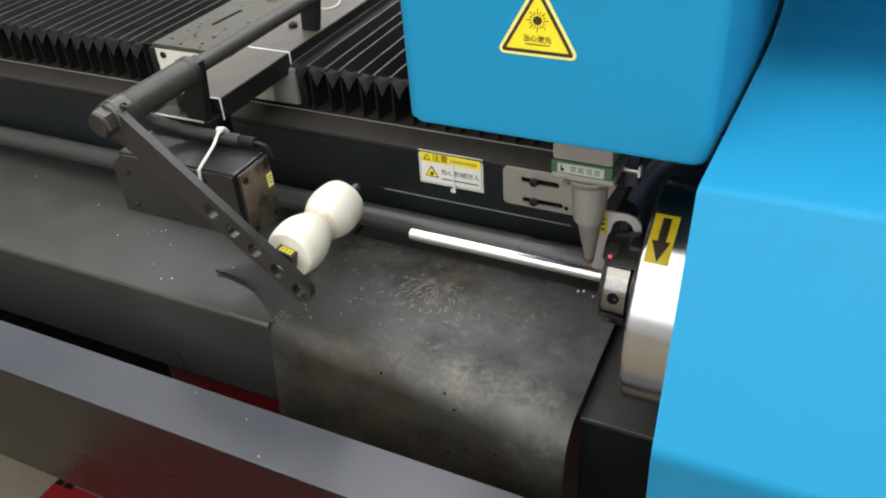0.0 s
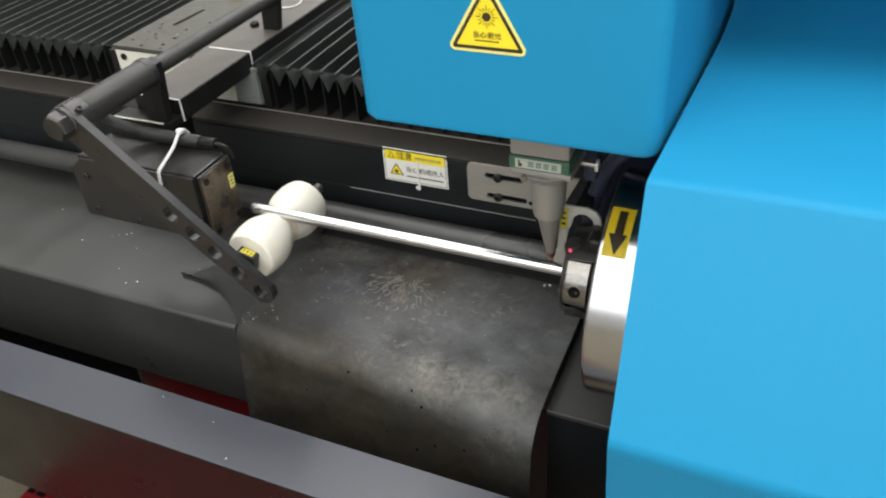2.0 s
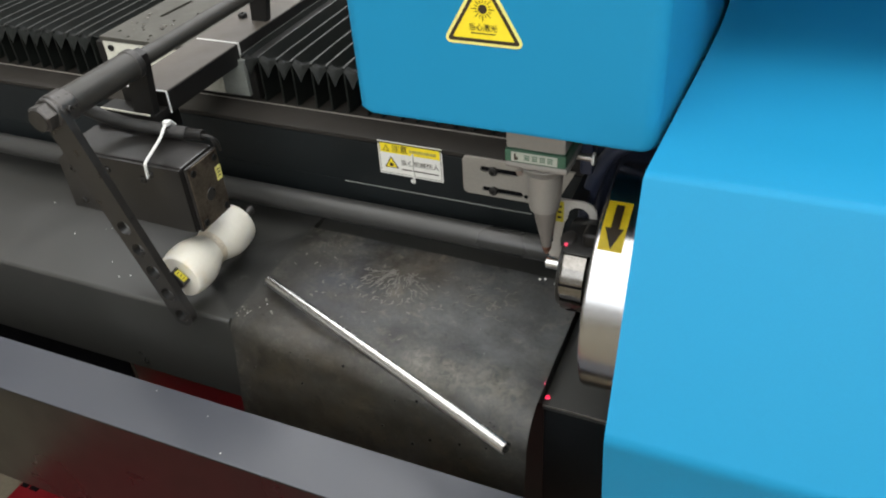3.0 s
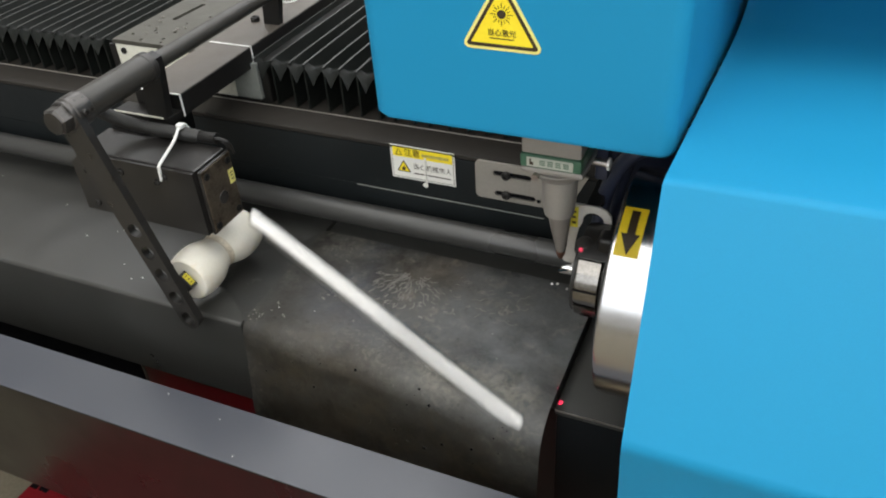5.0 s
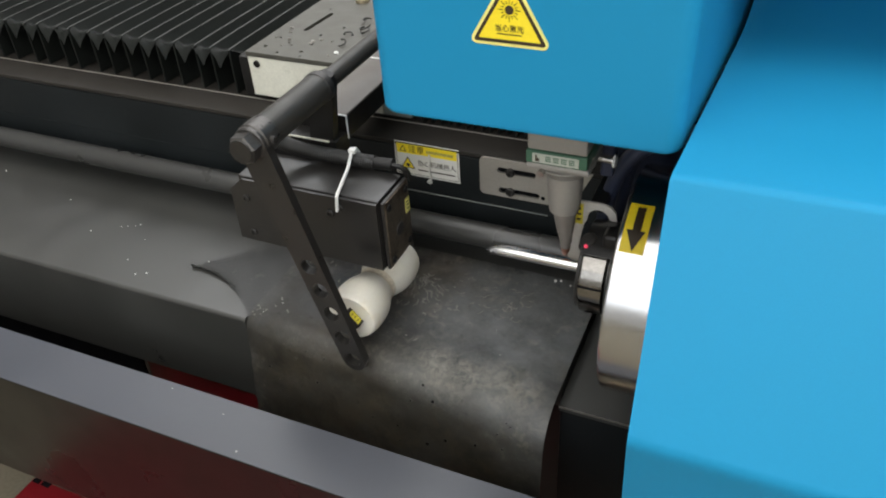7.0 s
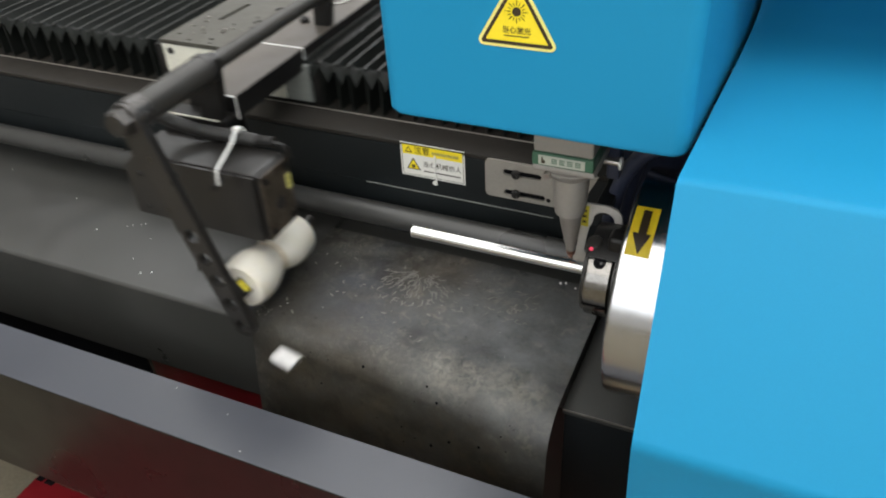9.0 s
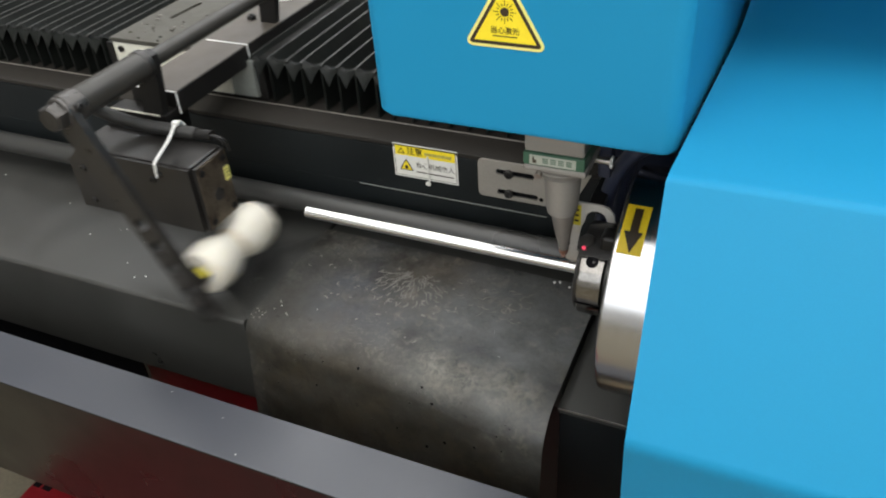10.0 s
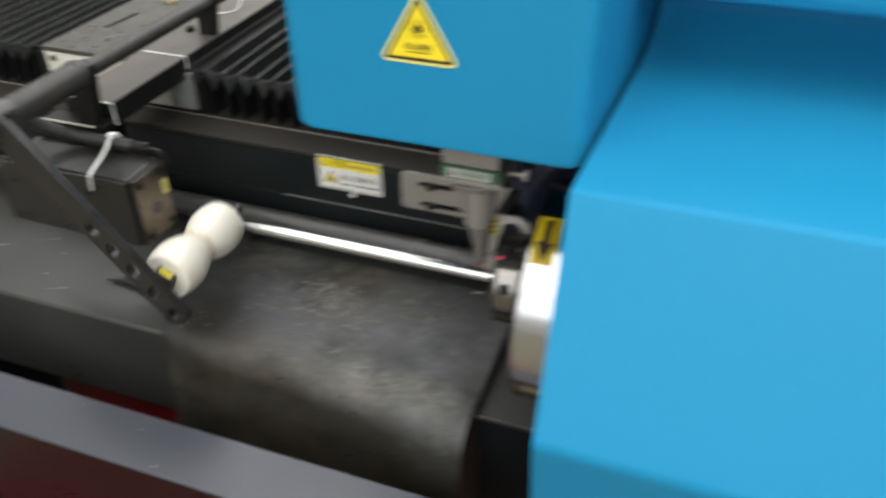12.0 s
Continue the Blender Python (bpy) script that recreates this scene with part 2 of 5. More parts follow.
def weighted(me, smooth):
    """Corner normals weighted by face area, so that flat faces stay flat beside their rounded edges."""
    bm = bmesh.new()
    bm.from_mesh(me)
    normals = [None] * len(me.loops)
    for v in bm.verts:
        left = set(v.link_loops)
        while left:
            fan, todo = [], [left.pop()]
            while todo:
                lo = todo.pop()
                fan.append(lo)
                for e in (lo.edge, lo.link_loop_prev.edge):
                    if len(e.link_faces) == 2 and e.calc_face_angle(0) < smooth:
                        for other in list(left):
                            if e in (other.edge, other.link_loop_prev.edge):
                                left.discard(other)
                                todo.append(other)
            total = Vector()
            for lo in fan:
                total += lo.face.normal * lo.face.calc_area()
            for lo in fan:
                normals[lo.index] = total.normalized() if total.length > 0 else lo.face.normal
    bm.free()
    me.normals_split_custom_set(normals)


def part(name, bm, material, parent, label="", base=None):
    """One mesh under a thing or part; the bmesh is in world metres as the thing stands at the start."""
    origin = Vector(base) if base is not None else BASE[parent]
    bm.transform(Matrix.Translation(-origin))
    ob = new(name, finish(bm, name, material))
    ob.parent = parent
    ob.location = origin - BASE[parent]
    BASE[ob] = origin
    return tagged(ob, label)


def solo(name, bm, material, label="", category="", group="", kind="", base=(0, 0, 0)):
    bm.transform(Matrix.Translation(-Vector(base)))
    ob = new(name, finish(bm, name, material))
    ob.location = base
    BASE[ob] = Vector(base)
    return tagged(ob, label, category, group, kind)


def box(x0, x1, y0, y1, z0, z1, bevel=0.0, seg=2, bm=None):
    tmp = bmesh.new()
    bmesh.ops.create_cube(tmp, size=1)
    for v in tmp.verts:
        v.co = ((x0 + x1) / 2 + v.co.x * (x1 - x0), (y0 + y1) / 2 + v.co.y * (y1 - y0), (z0 + z1) / 2 + v.co.z * (z1 - z0))
    if bevel:
        bmesh.ops.bevel(tmp, geom=tmp.edges[:], offset=bevel, segments=seg, profile=0.5, affect="EDGES")
    return join(tmp, bm)


def join(tmp, bm):
    if bm is None:
        return tmp
    me = bpy.data.meshes.new("join")
    tmp.to_mesh(me)
    tmp.free()
    bm.from_mesh(me)
    bpy.data.meshes.remove(me)
    return bm


def prism(profile, x0, x1):
    """A closed outline of (y, z), drawn along x."""
    bm = bmesh.new()
    a = [bm.verts.new((x0, y, z)) for y, z in profile]
    b = [bm.verts.new((x1, y, z)) for y, z in profile]
    n = len(profile)
    for k in range(n):
        bm.faces.new((a[k], a[(k + 1) % n], b[(k + 1) % n], b[k]))
    bm.faces.new(a[::-1])
    bm.faces.new(b)
    return bm


def lathe(profile, p, axis, seg=32, bm=None, caps=True):
    """Rings of (along, radius) round the line from p along axis."""
    tmp = bmesh.new()
    a = Vector(axis).normalized()
    u = a.orthogonal().normalized()
    w = a.cross(u)
    rings = []
    for d, r in profile:
        c = Vector(p) + a * d
        rings.append([tmp.verts.new(c + (u * math.cos(k * 2 * math.pi / seg) + w * math.sin(k * 2 * math.pi / seg)) * r) for k in range(seg)])
    for r0, r1 in zip(rings, rings[1:]):
        for k in range(seg):
            tmp.faces.new((r0[k], r0[(k + 1) % seg], r1[(k + 1) % seg], r1[k]))
    if caps:
        tmp.faces.new(rings[0][::-1])
        tmp.faces.new(rings[-1])
    return join(tmp, bm)


def rod(p0, p1, r, seg=20, bevel=0.0, bm=None):
    d = (Vector(p1) - Vector(p0)).length
    b = bevel or r * 0.06
    return lathe([(0, r - b), (b, r), (d - b, r), (d, r - b)], p0, Vector(p1) - Vector(p0), seg, bm)


def sweep(points, r, seg=10, bm=None, ripple=0.0):
    tmp = bmesh.new()
    pts = [Vector(p) for p in points]
    rings = []
    side = None
    for i, p in enumerate(pts):
        t = (pts[min(i + 1, len(pts) - 1)] - pts[max(i - 1, 0)]).normalized()
        side = t.orthogonal().normalized() if side is None else (side - t * side.dot(t)).normalized()
        up = t.cross(side)
        rr = r * (1 + (ripple if i % 2 else 0))
        rings.append([tmp.verts.new(p + (side * math.cos(k * 2 * math.pi / seg) + up * math.sin(k * 2 * math.pi / seg)) * rr) for k in range(seg)])
    for r0, r1 in zip(rings, rings[1:]):
        for k in range(seg):
            tmp.faces.new((r0[k], r0[(k + 1) % seg], r1[(k + 1) % seg], r1[k]))
    tmp.faces.new(rings[0][::-1])
    tmp.faces.new(rings[-1])
    return join(tmp, bm)


def curve_points(ctrl, n):
    """Smooth points through the control points."""
    c = [Vector(p) for p in ctrl]
    c = [c[0] * 2 - c[1]] + c + [c[-1] * 2 - c[-2]]
    out = []
    for i in range(1, len(c) - 2):
        for k in range(n):
            t = k / n
            p0, p1, p2, p3 = c[i - 1], c[i], c[i + 1], c[i + 2]
            out.append(0.5 * ((2 * p1) + (p2 - p0) * t + (2 * p0 - 5 * p1 + 4 * p2 - p3) * t * t + (3 * p1 - p0 - 3 * p2 + p3) * t ** 3))
    return out + [c[-2]]


def plate(outline, holes, origin, ux, uy, thick, bevel=0.0):
    """A flat plate: a 2D outline with round or slotted holes, raised by thick along ux x uy."""
    bm = bmesh.new()
    o, ux, uy = Vector(origin), Vector(ux).normalized(), Vector(uy).normalized()
    nrm = ux.cross(uy)
    edges = []
    for loop in [outline] + list(holes):
        vs = [bm.verts.new(o + ux * a + uy * b) for a, b in loop]
        edges += [bm.edges.new((vs[i], vs[(i + 1) % len(vs)])) for i in range(len(vs))]
    bmesh.ops.triangle_fill(bm, edges=edges, use_beauty=True, use_dissolve=False)
    geo = bmesh.ops.extrude_face_region(bm, geom=bm.faces[:])
    for v in geo["geom"]:
        if isinstance(v, bmesh.types.BMVert):
            v.co += nrm * thick
    if bevel:
        sharp = [e for e in bm.edges if len(e.link_faces) == 2 and e.calc_face_angle(0) > 1.2]
        bmesh.ops.bevel(bm, geom=sharp, offset=bevel, segments=1, affect="EDGES")
    return bm


def ring(cx, cy, r, n=16, stretch=0.0, turn=0.0):
    pts = []
    for k in range(n):
        a = k * 2 * math.pi / n
        x, y = r * math.cos(a) + (stretch / 2 if math.cos(a) > 0 else -stretch / 2), r * math.sin(a)
        pts.append((cx + x * math.cos(turn) - y * math.sin(turn), cy + x * math.sin(turn) + y * math.cos(turn)))
    return pts


def rounded(x0, x1, y0, y1, r, n=5):
    out = []
    for cx, cy, a0 in ((x1 - r, y1 - r, 0), (x0 + r, y1 - r, 90), (x0 + r, y0 + r, 180), (x1 - r, y0 + r, 270)):
        out += [(cx + r * math.cos(radians(a0 + 90 * k / n)), cy + r * math.sin(radians(a0 + 90 * k / n))) for k in range(n + 1)]
    return out


def screw(p, axis, r=0.004, h=0.003, bm=None):
    return lathe([(0, r), (h * 0.8, r), (h, r * 0.85), (h, r * 0.5), (h * 0.4, r * 0.45)], p, axis, 10, bm)


def writing(text, name, size, m, material, parent, label=""):
    cu = bpy.data.curves.new(name, "FONT")
    cu.body, cu.size, cu.extrude, cu.align_x, cu.align_y = text, size, 0.0002, "CENTER", "CENTER"
    cu.materials.append(material)
    ob = new(name, cu)
    ob.parent = parent
    ob.matrix_basis = Matrix.Translation(-BASE[parent]) @ m
    return tagged(ob, label)

# ---- the hall ----
solo("floor", box(-7, 7, -7, 7, -0.2, 0), FLOORM, "dusty beige concrete workshop floor", "floor", kind="structure")
solo("wall_north", box(-7, 7, 7, 7.2, 0, 5), WALLM, "plain grey hall wall", "wall", kind="structure")
solo("wall_south", box(-7, 7, -7.2, -7, 0, 5), WALLM, "plain grey hall wall", "wall", kind="structure")
solo("wall_east", box(7, 7.2, -7.2, 7.2, 0, 5), WALLM, "plain grey hall wall", "wall", kind="structure")
solo("wall_west", box(-7.2, -7, -7.2, 7.2, 0, 5), WALLM, "plain grey hall wall", "wall", kind="structure")


def hall_window(name, x0, x1, y0, y1, z0, z1, label, category):
    """A milky pane in a metal frame; the thin axis is the one in which the box is flattest."""
    w = thing(name, ((x0 + x1) / 2, (y0 + y1) / 2, (z0 + z1) / 2), label, category, kind="structure")
    part("pane", box(x0, x1, y0, y1, z0, z1), PANE, w)
    e = 0.08
    flat = y1 - y0 < z1 - z0
    for f in range(5):
        x = x0 + (x1 - x0) * f / 4
        part("window_frame", box(x - e / 2, x + e / 2, y0 - 0.01, y1 + 0.01, z0 - (e if flat else 0.01), z1 + (e if flat else 0.01), 0.005), WALLM, w)
    return w


# Unseen glowing panes, added where the area lamps hang.
hall_window("window_1", -3.1, 4.9, -6.998, -6.98, 1.8, 4.85, "unseen wide milky hall window in a metal frame, added as a light source", "window")
hall_window("skylight_1", -3.0, 4.4, -6.4, 1.8, 4.975, 4.998, "unseen milky roof skylight in a metal frame, added as a light source", "skylight")
hall_window("skylight_2", -4.6, 3.4, 2.3, 6.1, 4.975, 4.998, "unseen milky roof skylight in a metal frame, added as a light source", "skylight")
solo("ceiling", box(-7.2, 7.2, -7.2, 7.2, 5, 5.2), WALLM, "plain grey hall ceiling", "ceiling", kind="structure")

# ---- machine bed ----
BAR = mat("satin_grey_bar", (0.036, 0.036, 0.034), 0.33, var=0.12, scale=8, bump=0.02)
SHAFT = mat("satin_black_shaft", (0.036, 0.034, 0.030), 0.44, spec=0.35, metal=0.0, var=0.12, scale=30, bump=0.02)
YA, ZL = 0.188, 1.0045          # apron face and ledge height
ZB = 0.851                     # bed top


def machine_bed():
    bed = thing("machine_bed", (-1.2, 0.05, 0.0), "long black painted steel bed of a tube cutting machine", "machine bed")
    part("table", prism([(YA + 0.02, ZB), (-0.069, ZB), (-0.0715, ZB - 0.0008), (-0.0735, ZB - 0.003), (-0.074, ZB - 0.006), (-0.074, 0.700), (-0.066, 0.700), (-0.066, 0.835), (YA + 0.02, 0.835)], -2.6, -0.4445), BED, bed, "grey-black folded steel table of the bed")
    part("under_table", box(-0.4435, -0.016, -0.03, YA + 0.02, 0.80, 0.846, 0.003), BED, bed)
    part("apron", box(-2.6, 1.2, YA, YA + 0.02, 0.80, ZL - 0.008, 0.002), APRON, bed, "dark upright apron behind the bed")
    part("ledge", box(-2.6, 1.2, YA - 0.0006, 0.62, ZL - 0.007, ZL, 0.0015, 2), LEDGE, bed, "grey-black ledge under the bellows")
    part("lower_lip", box(-2.6, 0.06, YA - 0.0016, YA - 0.0003, 0.86, 0.927, 0.0004), APRON, bed, "black strip screwed along the apron")
    part("bare_edge", box(-2.6, 0.06, 0.2400, 0.2418, ZL + 0.0002, ZL + 0.0014), GREYPLATE, bed, "bare metal edge along the bellows foot")
    part("core", box(-2.5, 1.2, 0.03, 0.6, 0.12, 0.80, 0.01), APRON, bed)
    # Two black sheets, added for the deep shade between bed and rail.
    part("shade_wall", box(-2.6, -0.688, -0.062, -0.058, 0.587, 0.6995, 0.001), DARK, bed, "black sheet standing in for the shade under the bed")
    part("shade_floor", box(-2.6, -0.30, -0.160, -0.0575, 0.583, 0.587, 0.001), DARK, bed, "black sheet standing in for the shade between the bed and the rail")
    part("round_bar", rod((-2.6, 0.158, 0.893), (0.05, 0.158, 0.893), 0.0175, 28, 0.002), BAR, bed, "satin black round bar along the apron")
    for x in (-2.3, -0.9, 0.5):
        part("foot", box(x - 0.1, x + 0.1, -0.02, 0.5, 0, 0.125, 0.01), APRON, bed)
    return bed


machine_bed()


def red_base():
    r = thing("red_chute", (-0.6, 0.0, 0.3), "red painted steel chute under the machine bed", "chute")
    part("side_panel", plate([(0, 0.588), (0.267, 0.588), (0.267, 0.80), (0, 0.80)], [], (-0.715, -0.030, 0), (0.267, -0.030, 0), (0, 0, 1), 0.003), RED, r)
    part("panel", plate([(-0.86, 0.40), (-0.40, 0.40), (-0.40, 0.66), (-0.86, 0.66)], [], (0, -0.03, 0), (1, 0, 0), (0, 0.25, 1), 0.004), RED, r)
    part("base_frame", box(-1.040, -0.14, -0.72, -0.122, 0.0, 0.30, 0.006), RED, r, "red painted base frame")
    for k in range(2):
        part("vent_slot", box(-1.034 + k * 0.022, -1.018 + k * 0.026, -0.134, -0.121, 0.2995, 0.3012, 0.0004), DARK, r)
    part("leg", box(-0.85, -0.80, 0.06, 0.10, 0.0, 0.62, 0.004), RED, r)
    return r


red_base()


def front_rail():
    r = thing("guard_rail", (-0.8, -0.2, 0.0), "grey painted square steel rail in front of the bed", "rail")
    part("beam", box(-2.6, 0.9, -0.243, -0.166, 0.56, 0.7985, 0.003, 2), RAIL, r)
    # Top face laid on separately, with its light in the colour.
    part("lit_top", box(-2.6, 0.9, -0.2428, -0.1662, 0.798, 0.80, 0.001), RAIL_LIT, r, "blue-grey top face of the rail, light put into its colour")
    for x in (-2.4, 0.7):
        part("leg", box(x, x + 0.07, -0.24, -0.17, 0, 0.561, 0.004), RAIL_LIT, r)
    return r


front_rail()


def sheet_point(u, s):
    """A point of the rubber sheet: u across from the torn side to the chuck, s metres from its back edge."""
    x = -0.443 + 0.4285 * u
    rad = 0.024 + 0.026 * u ** 0.7
    flat = 0.226 + 0.038 * u - rad      # length that lies flat; the bend reaches further out at the chuck
    back = 0.150
    drop = math.pi / 2 * rad * 0.92
    zt = 0.8545 - 0.004 * u
    if s < flat:
        y, z = back - s, zt
    elif s < flat + drop:
        a = (s - flat) / rad
        y, z = back - flat - rad * math.sin(a), zt - rad * (1 - math.cos(a))
    else:
        a = drop / rad
        e = s - flat - drop
        y = back - flat - rad * math.sin(a) - e * math.cos(a)
        z = zt - rad * (1 - math.cos(a)) - e * math.sin(a)
    wob = 0.004 * noise.noise(Vector((x * 9, s * 7, 1.3))) + 0.0015 * noise.noise(Vector((x * 30, s * 30, 4)))
    z += abs(wob) * 0.6 * min(1.0, max(0.0, (flat - s) / 0.08))
    y += wob * min(1.0, max(0.0, (s - flat) / 0.08))
    return Vector((x, y, z))


def rubber_flap():
    """A rubber sheet that lies on the bed and hangs over its front in a loose bend."""
    bm = bmesh.new()
    nx, ny = 90, 110
    grid = [[bm.verts.new(sheet_point(i / nx, j / ny * 0.53)) for i in range(nx + 1)] for j in range(ny + 1)]
    for a, b in zip(grid, grid[1:]):
        for i in range(nx):
            bm.faces.new((a[i], a[i + 1], b[i + 1], b[i]))
    bmesh.ops.solidify(bm, geom=bm.faces[:], thickness=0.003)
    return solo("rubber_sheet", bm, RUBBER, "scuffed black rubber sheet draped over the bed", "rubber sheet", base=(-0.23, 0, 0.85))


def burn_pits():
    """Small round holes that sparks have burnt into the hanging part of the sheet."""
    bm = bmesh.new()
    rnd = random.Random(5)
    spots = [(-0.265, 0.837, 0.0021), (-0.175, 0.838, 0.0017), (-0.159, 0.824, 0.0020), (-0.167, 0.752, 0.0021), (-0.141, 0.771, 0.0021), (-0.100, 0.783, 0.0018), (-0.33, 0.79, 0.0015), (-0.21, 0.765, 0.0013)]
    spots += [(rnd.uniform(-0.42, -0.05), rnd.uniform(0.74, 0.84), rnd.uniform(0.0006, 0.0011)) for k in range(16)]
    for x, z, r in spots:
        u = (x + 0.443) / 0.4285
        s = min((k * 0.001 for k in range(200, 420)), key=lambda q: abs(sheet_point(u, q).z - z) if sheet_point(u, q).y < -0.05 else 9)
        p = sheet_point(u, s)
        n = (sheet_point(u + 0.01, s) - p).cross(sheet_point(u, s + 0.003) - p).normalized()
        n = -n if n.y > 0 else n
        lathe([(0.0004, r), (0.0012, r * 0.96), (0.0010, r * 0.5)], p, n, 9, bm)
    return solo("burn_pits", bm, DARK, "small black burn pits in the hanging rubber sheet", "burn pits", kind="stuff")


burn_pits()
rubber_flap()


TORN = mat("torn_rubber", (0.050, 0.050, 0.047), 0.38, spec=0.76, var=0.3, scale=14, bump=0.05, fine=500, stain=(0.13, 0.128, 0.118), stain_scale=34, stain_at=0.60)


def torn_corner():
    """The torn side of the sheet that lies on the bed, its tip curling up."""
    bm = bmesh.new()
    n, m = 64, 36
    rows = []
    for i in range(n + 1):
        u = i / n
        # front edge: from the raised tip in an arc to the corner of the flap
        fx, fy = -0.585 + 0.146 * u, -0.004 - 0.066 * u ** 2.3 + 0.0016 * noise.noise(Vector((u * 14, 2, 0))) + 0.0022 * noise.noise(Vector((u * 47, 9, 0)))
        # back edge: runs away from the tip under the carriage
        bx, by = -0.578 + 0.139 * u ** 0.8, 0.004 + 0.140 * u ** 0.8 + 0.0016 * noise.noise(Vector((u * 11, 7, 0)))
        row = []
        for j in range(m + 1):
            v = j / m
            curl = 0.0060 * max(0.0, 1 - u * 1.25) ** 0.8 * (1 - v) ** 24 * (0.75 + 0.5 * noise.noise(Vector((u * 16, 5, 0)))) + 0.0006 * (1 - u) * (1 - v) ** 20
            wave = 0.0003 * abs(noise.noise(Vector((u * 5, v * 4, 3))))
            row.append(bm.verts.new((fx + (bx - fx) * v, fy + (by - fy) * v, ZB + 0.0012 + curl + wave * (1 - u))))
        rows.append(row)
    for a, b in zip(rows, rows[1:]):
        for j in range(m):
            bm.faces.new((a[j], a[j + 1], b[j + 1], b[j]))
    bmesh.ops.solidify(bm, geom=bm.faces[:], thickness=0.0012)
    return solo("torn_sheet", bm, TORN, "torn and curling side piece of the black rubber sheet", "rubber sheet", base=(-0.52, 0.02, ZB))


torn_corner()


# Bench body colour, much darker than the bench top.
BENCH = mat("bench_body_black", (0.0060, 0.0075, 0.0085), 0.45, var=0.2, scale=9, bump=0.03, spec=0.2)


def bench():
    b = thing("chuck_bench", (0.5, 0.1, 0.0), "black steel bench that carries the chuck", "bench")
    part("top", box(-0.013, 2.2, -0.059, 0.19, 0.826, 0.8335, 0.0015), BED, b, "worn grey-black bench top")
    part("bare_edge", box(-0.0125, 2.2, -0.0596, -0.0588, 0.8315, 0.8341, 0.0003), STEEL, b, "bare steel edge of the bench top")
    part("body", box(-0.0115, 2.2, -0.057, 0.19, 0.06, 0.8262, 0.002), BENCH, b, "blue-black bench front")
    part("foot", box(0.0, 2.2, -0.05, 0.18, 0, 0.061), APRON, b)
    return b


bench()

# ---- laser head ----
YH = 0.50


def head_housing():
    """The blue box over the cutting nozzle: rounded upright edges, open below."""
    h = thing("laser_head_housing", (-0.045, 0.03, 1.22), "glossy blue sheet metal housing over the cutting nozzle", "machine housing")
    bm = bmesh.new()
    rings = []
    for z, grow, inset in ((1.2130, -0.004, 0.005), (1.2145, -0.002, 0.002), (1.2190, 0.0, 0.0), (1.525, 0.005, 0.0), (1.53, 0.004, 0.004)):
        pts = rounded(-0.1825 - grow + inset, 0.0900 - inset, -0.1045 + inset, YH - inset, 0.0135, 7)
        rings.append([bm.verts.new((x, y, z + 0.0)) for x, y in pts])
    for a, b in zip(rings, rings[1:]):
        for k in range(len(a)):
            bm.faces.new((a[k], a[(k + 1) % len(a)], b[(k + 1) % len(b)], b[k]))
    bm.faces.new(rings[-1])
    inner = [bm.verts.new((v.co.x * 0.985 - 0.0006, v.co.y * 0.985 + 0.0006, v.co.z + 0.0005)) for v in rings[0]]
    top = [bm.verts.new((v.co.x, v.co.y, 1.45)) for v in inner]
    for a, b in ((rings[0], inner), (inner, top)):
        for k in range(len(a)):
            bm.faces.new((a[(k + 1) % len(a)], a[k], b[k], b[(k + 1) % len(b)]))
    bm.faces.new(top)
    skirt = box(0.0850, 0.0888, 0.135, 0.49, 1.012, 1.222, 0.001)
    for v in [v for v in bm.verts if v.co.x > 0.02] + skirt.verts[:]:
        v.co.x += 0.055 * max(0.0, v.co.y + 0.09)   # the side leans out towards the back
    part("shell", bm, BLUE, h)
    part("side_skirt", skirt, BLUE, h)
    tri = part("warning_triangle", plate(tri_outline(0.0385, 0.0045), [], (-0.0555, -0.1046, 1.3135), (1, 0, 0.0), (0, 0, 1), 0.0006), PALEYEL, h, "yellow triangular warning label")
    part("black_border", plate(tri_outline(0.0338, 0.002), [tri_outline(0.0285, 0.0006)], (-0.0555, -0.1052, 1.3135), (1, 0, 0), (0, 0, 1), 0.0003), INK, tri)
    part("yellow_field", plate(tri_outline(0.0283, 0.0006), [], (-0.0555, -0.1052, 1.3135), (1, 0, 0), (0, 0, 1), 0.0002), YELLOW, tri)
    part("sun_disc", plate(ring(0, 0.0095, 0.0038, 14), [], (-0.0555, -0.1055, 1.3135), (1, 0, 0), (0, 0, 1), 0.0002), INK, tri)
    bm = bmesh.new()
    for k in range(16):
        a = k * math.pi / 8
        r0, r1, w = 0.0050, 0.0098 if k % 2 == 0 else 0.0078, 0.00045
        d, q = Vector((math.cos(a), 0, math.sin(a))), Vector((-math.sin(a), 0, math.cos(a)))
        c = Vector((-0.0555, -0.1056, 1.323))
        vs = [bm.verts.new(c + d * r0 - q * w), bm.verts.new(c + d * r0 + q * w), bm.verts.new(c + d * r1 + q * w * 0.5), bm.verts.new(c + d * r1 - q * w * 0.5)]
        bm.faces.new(vs)
    bmesh.ops.solidify(bm, geom=bm.faces[:], thickness=0.0002)
    part("rays", bm, INK, tri)
    writing("当心激光", "writing", 0.0062, pose(-0.0555, -0.1057, 1.3075, 90, 0, 0), INK, tri)
    part("text_bar", plate([(-0.0105, -0.0004), (0.0105, -0.0004), (0.0105, 0.0004), (-0.0105, 0.0004)], [], (-0.0555, -0.1055, 1.3028), (1, 0, 0), (0, 0, 1), 0.0002), INK, tri)
    return h


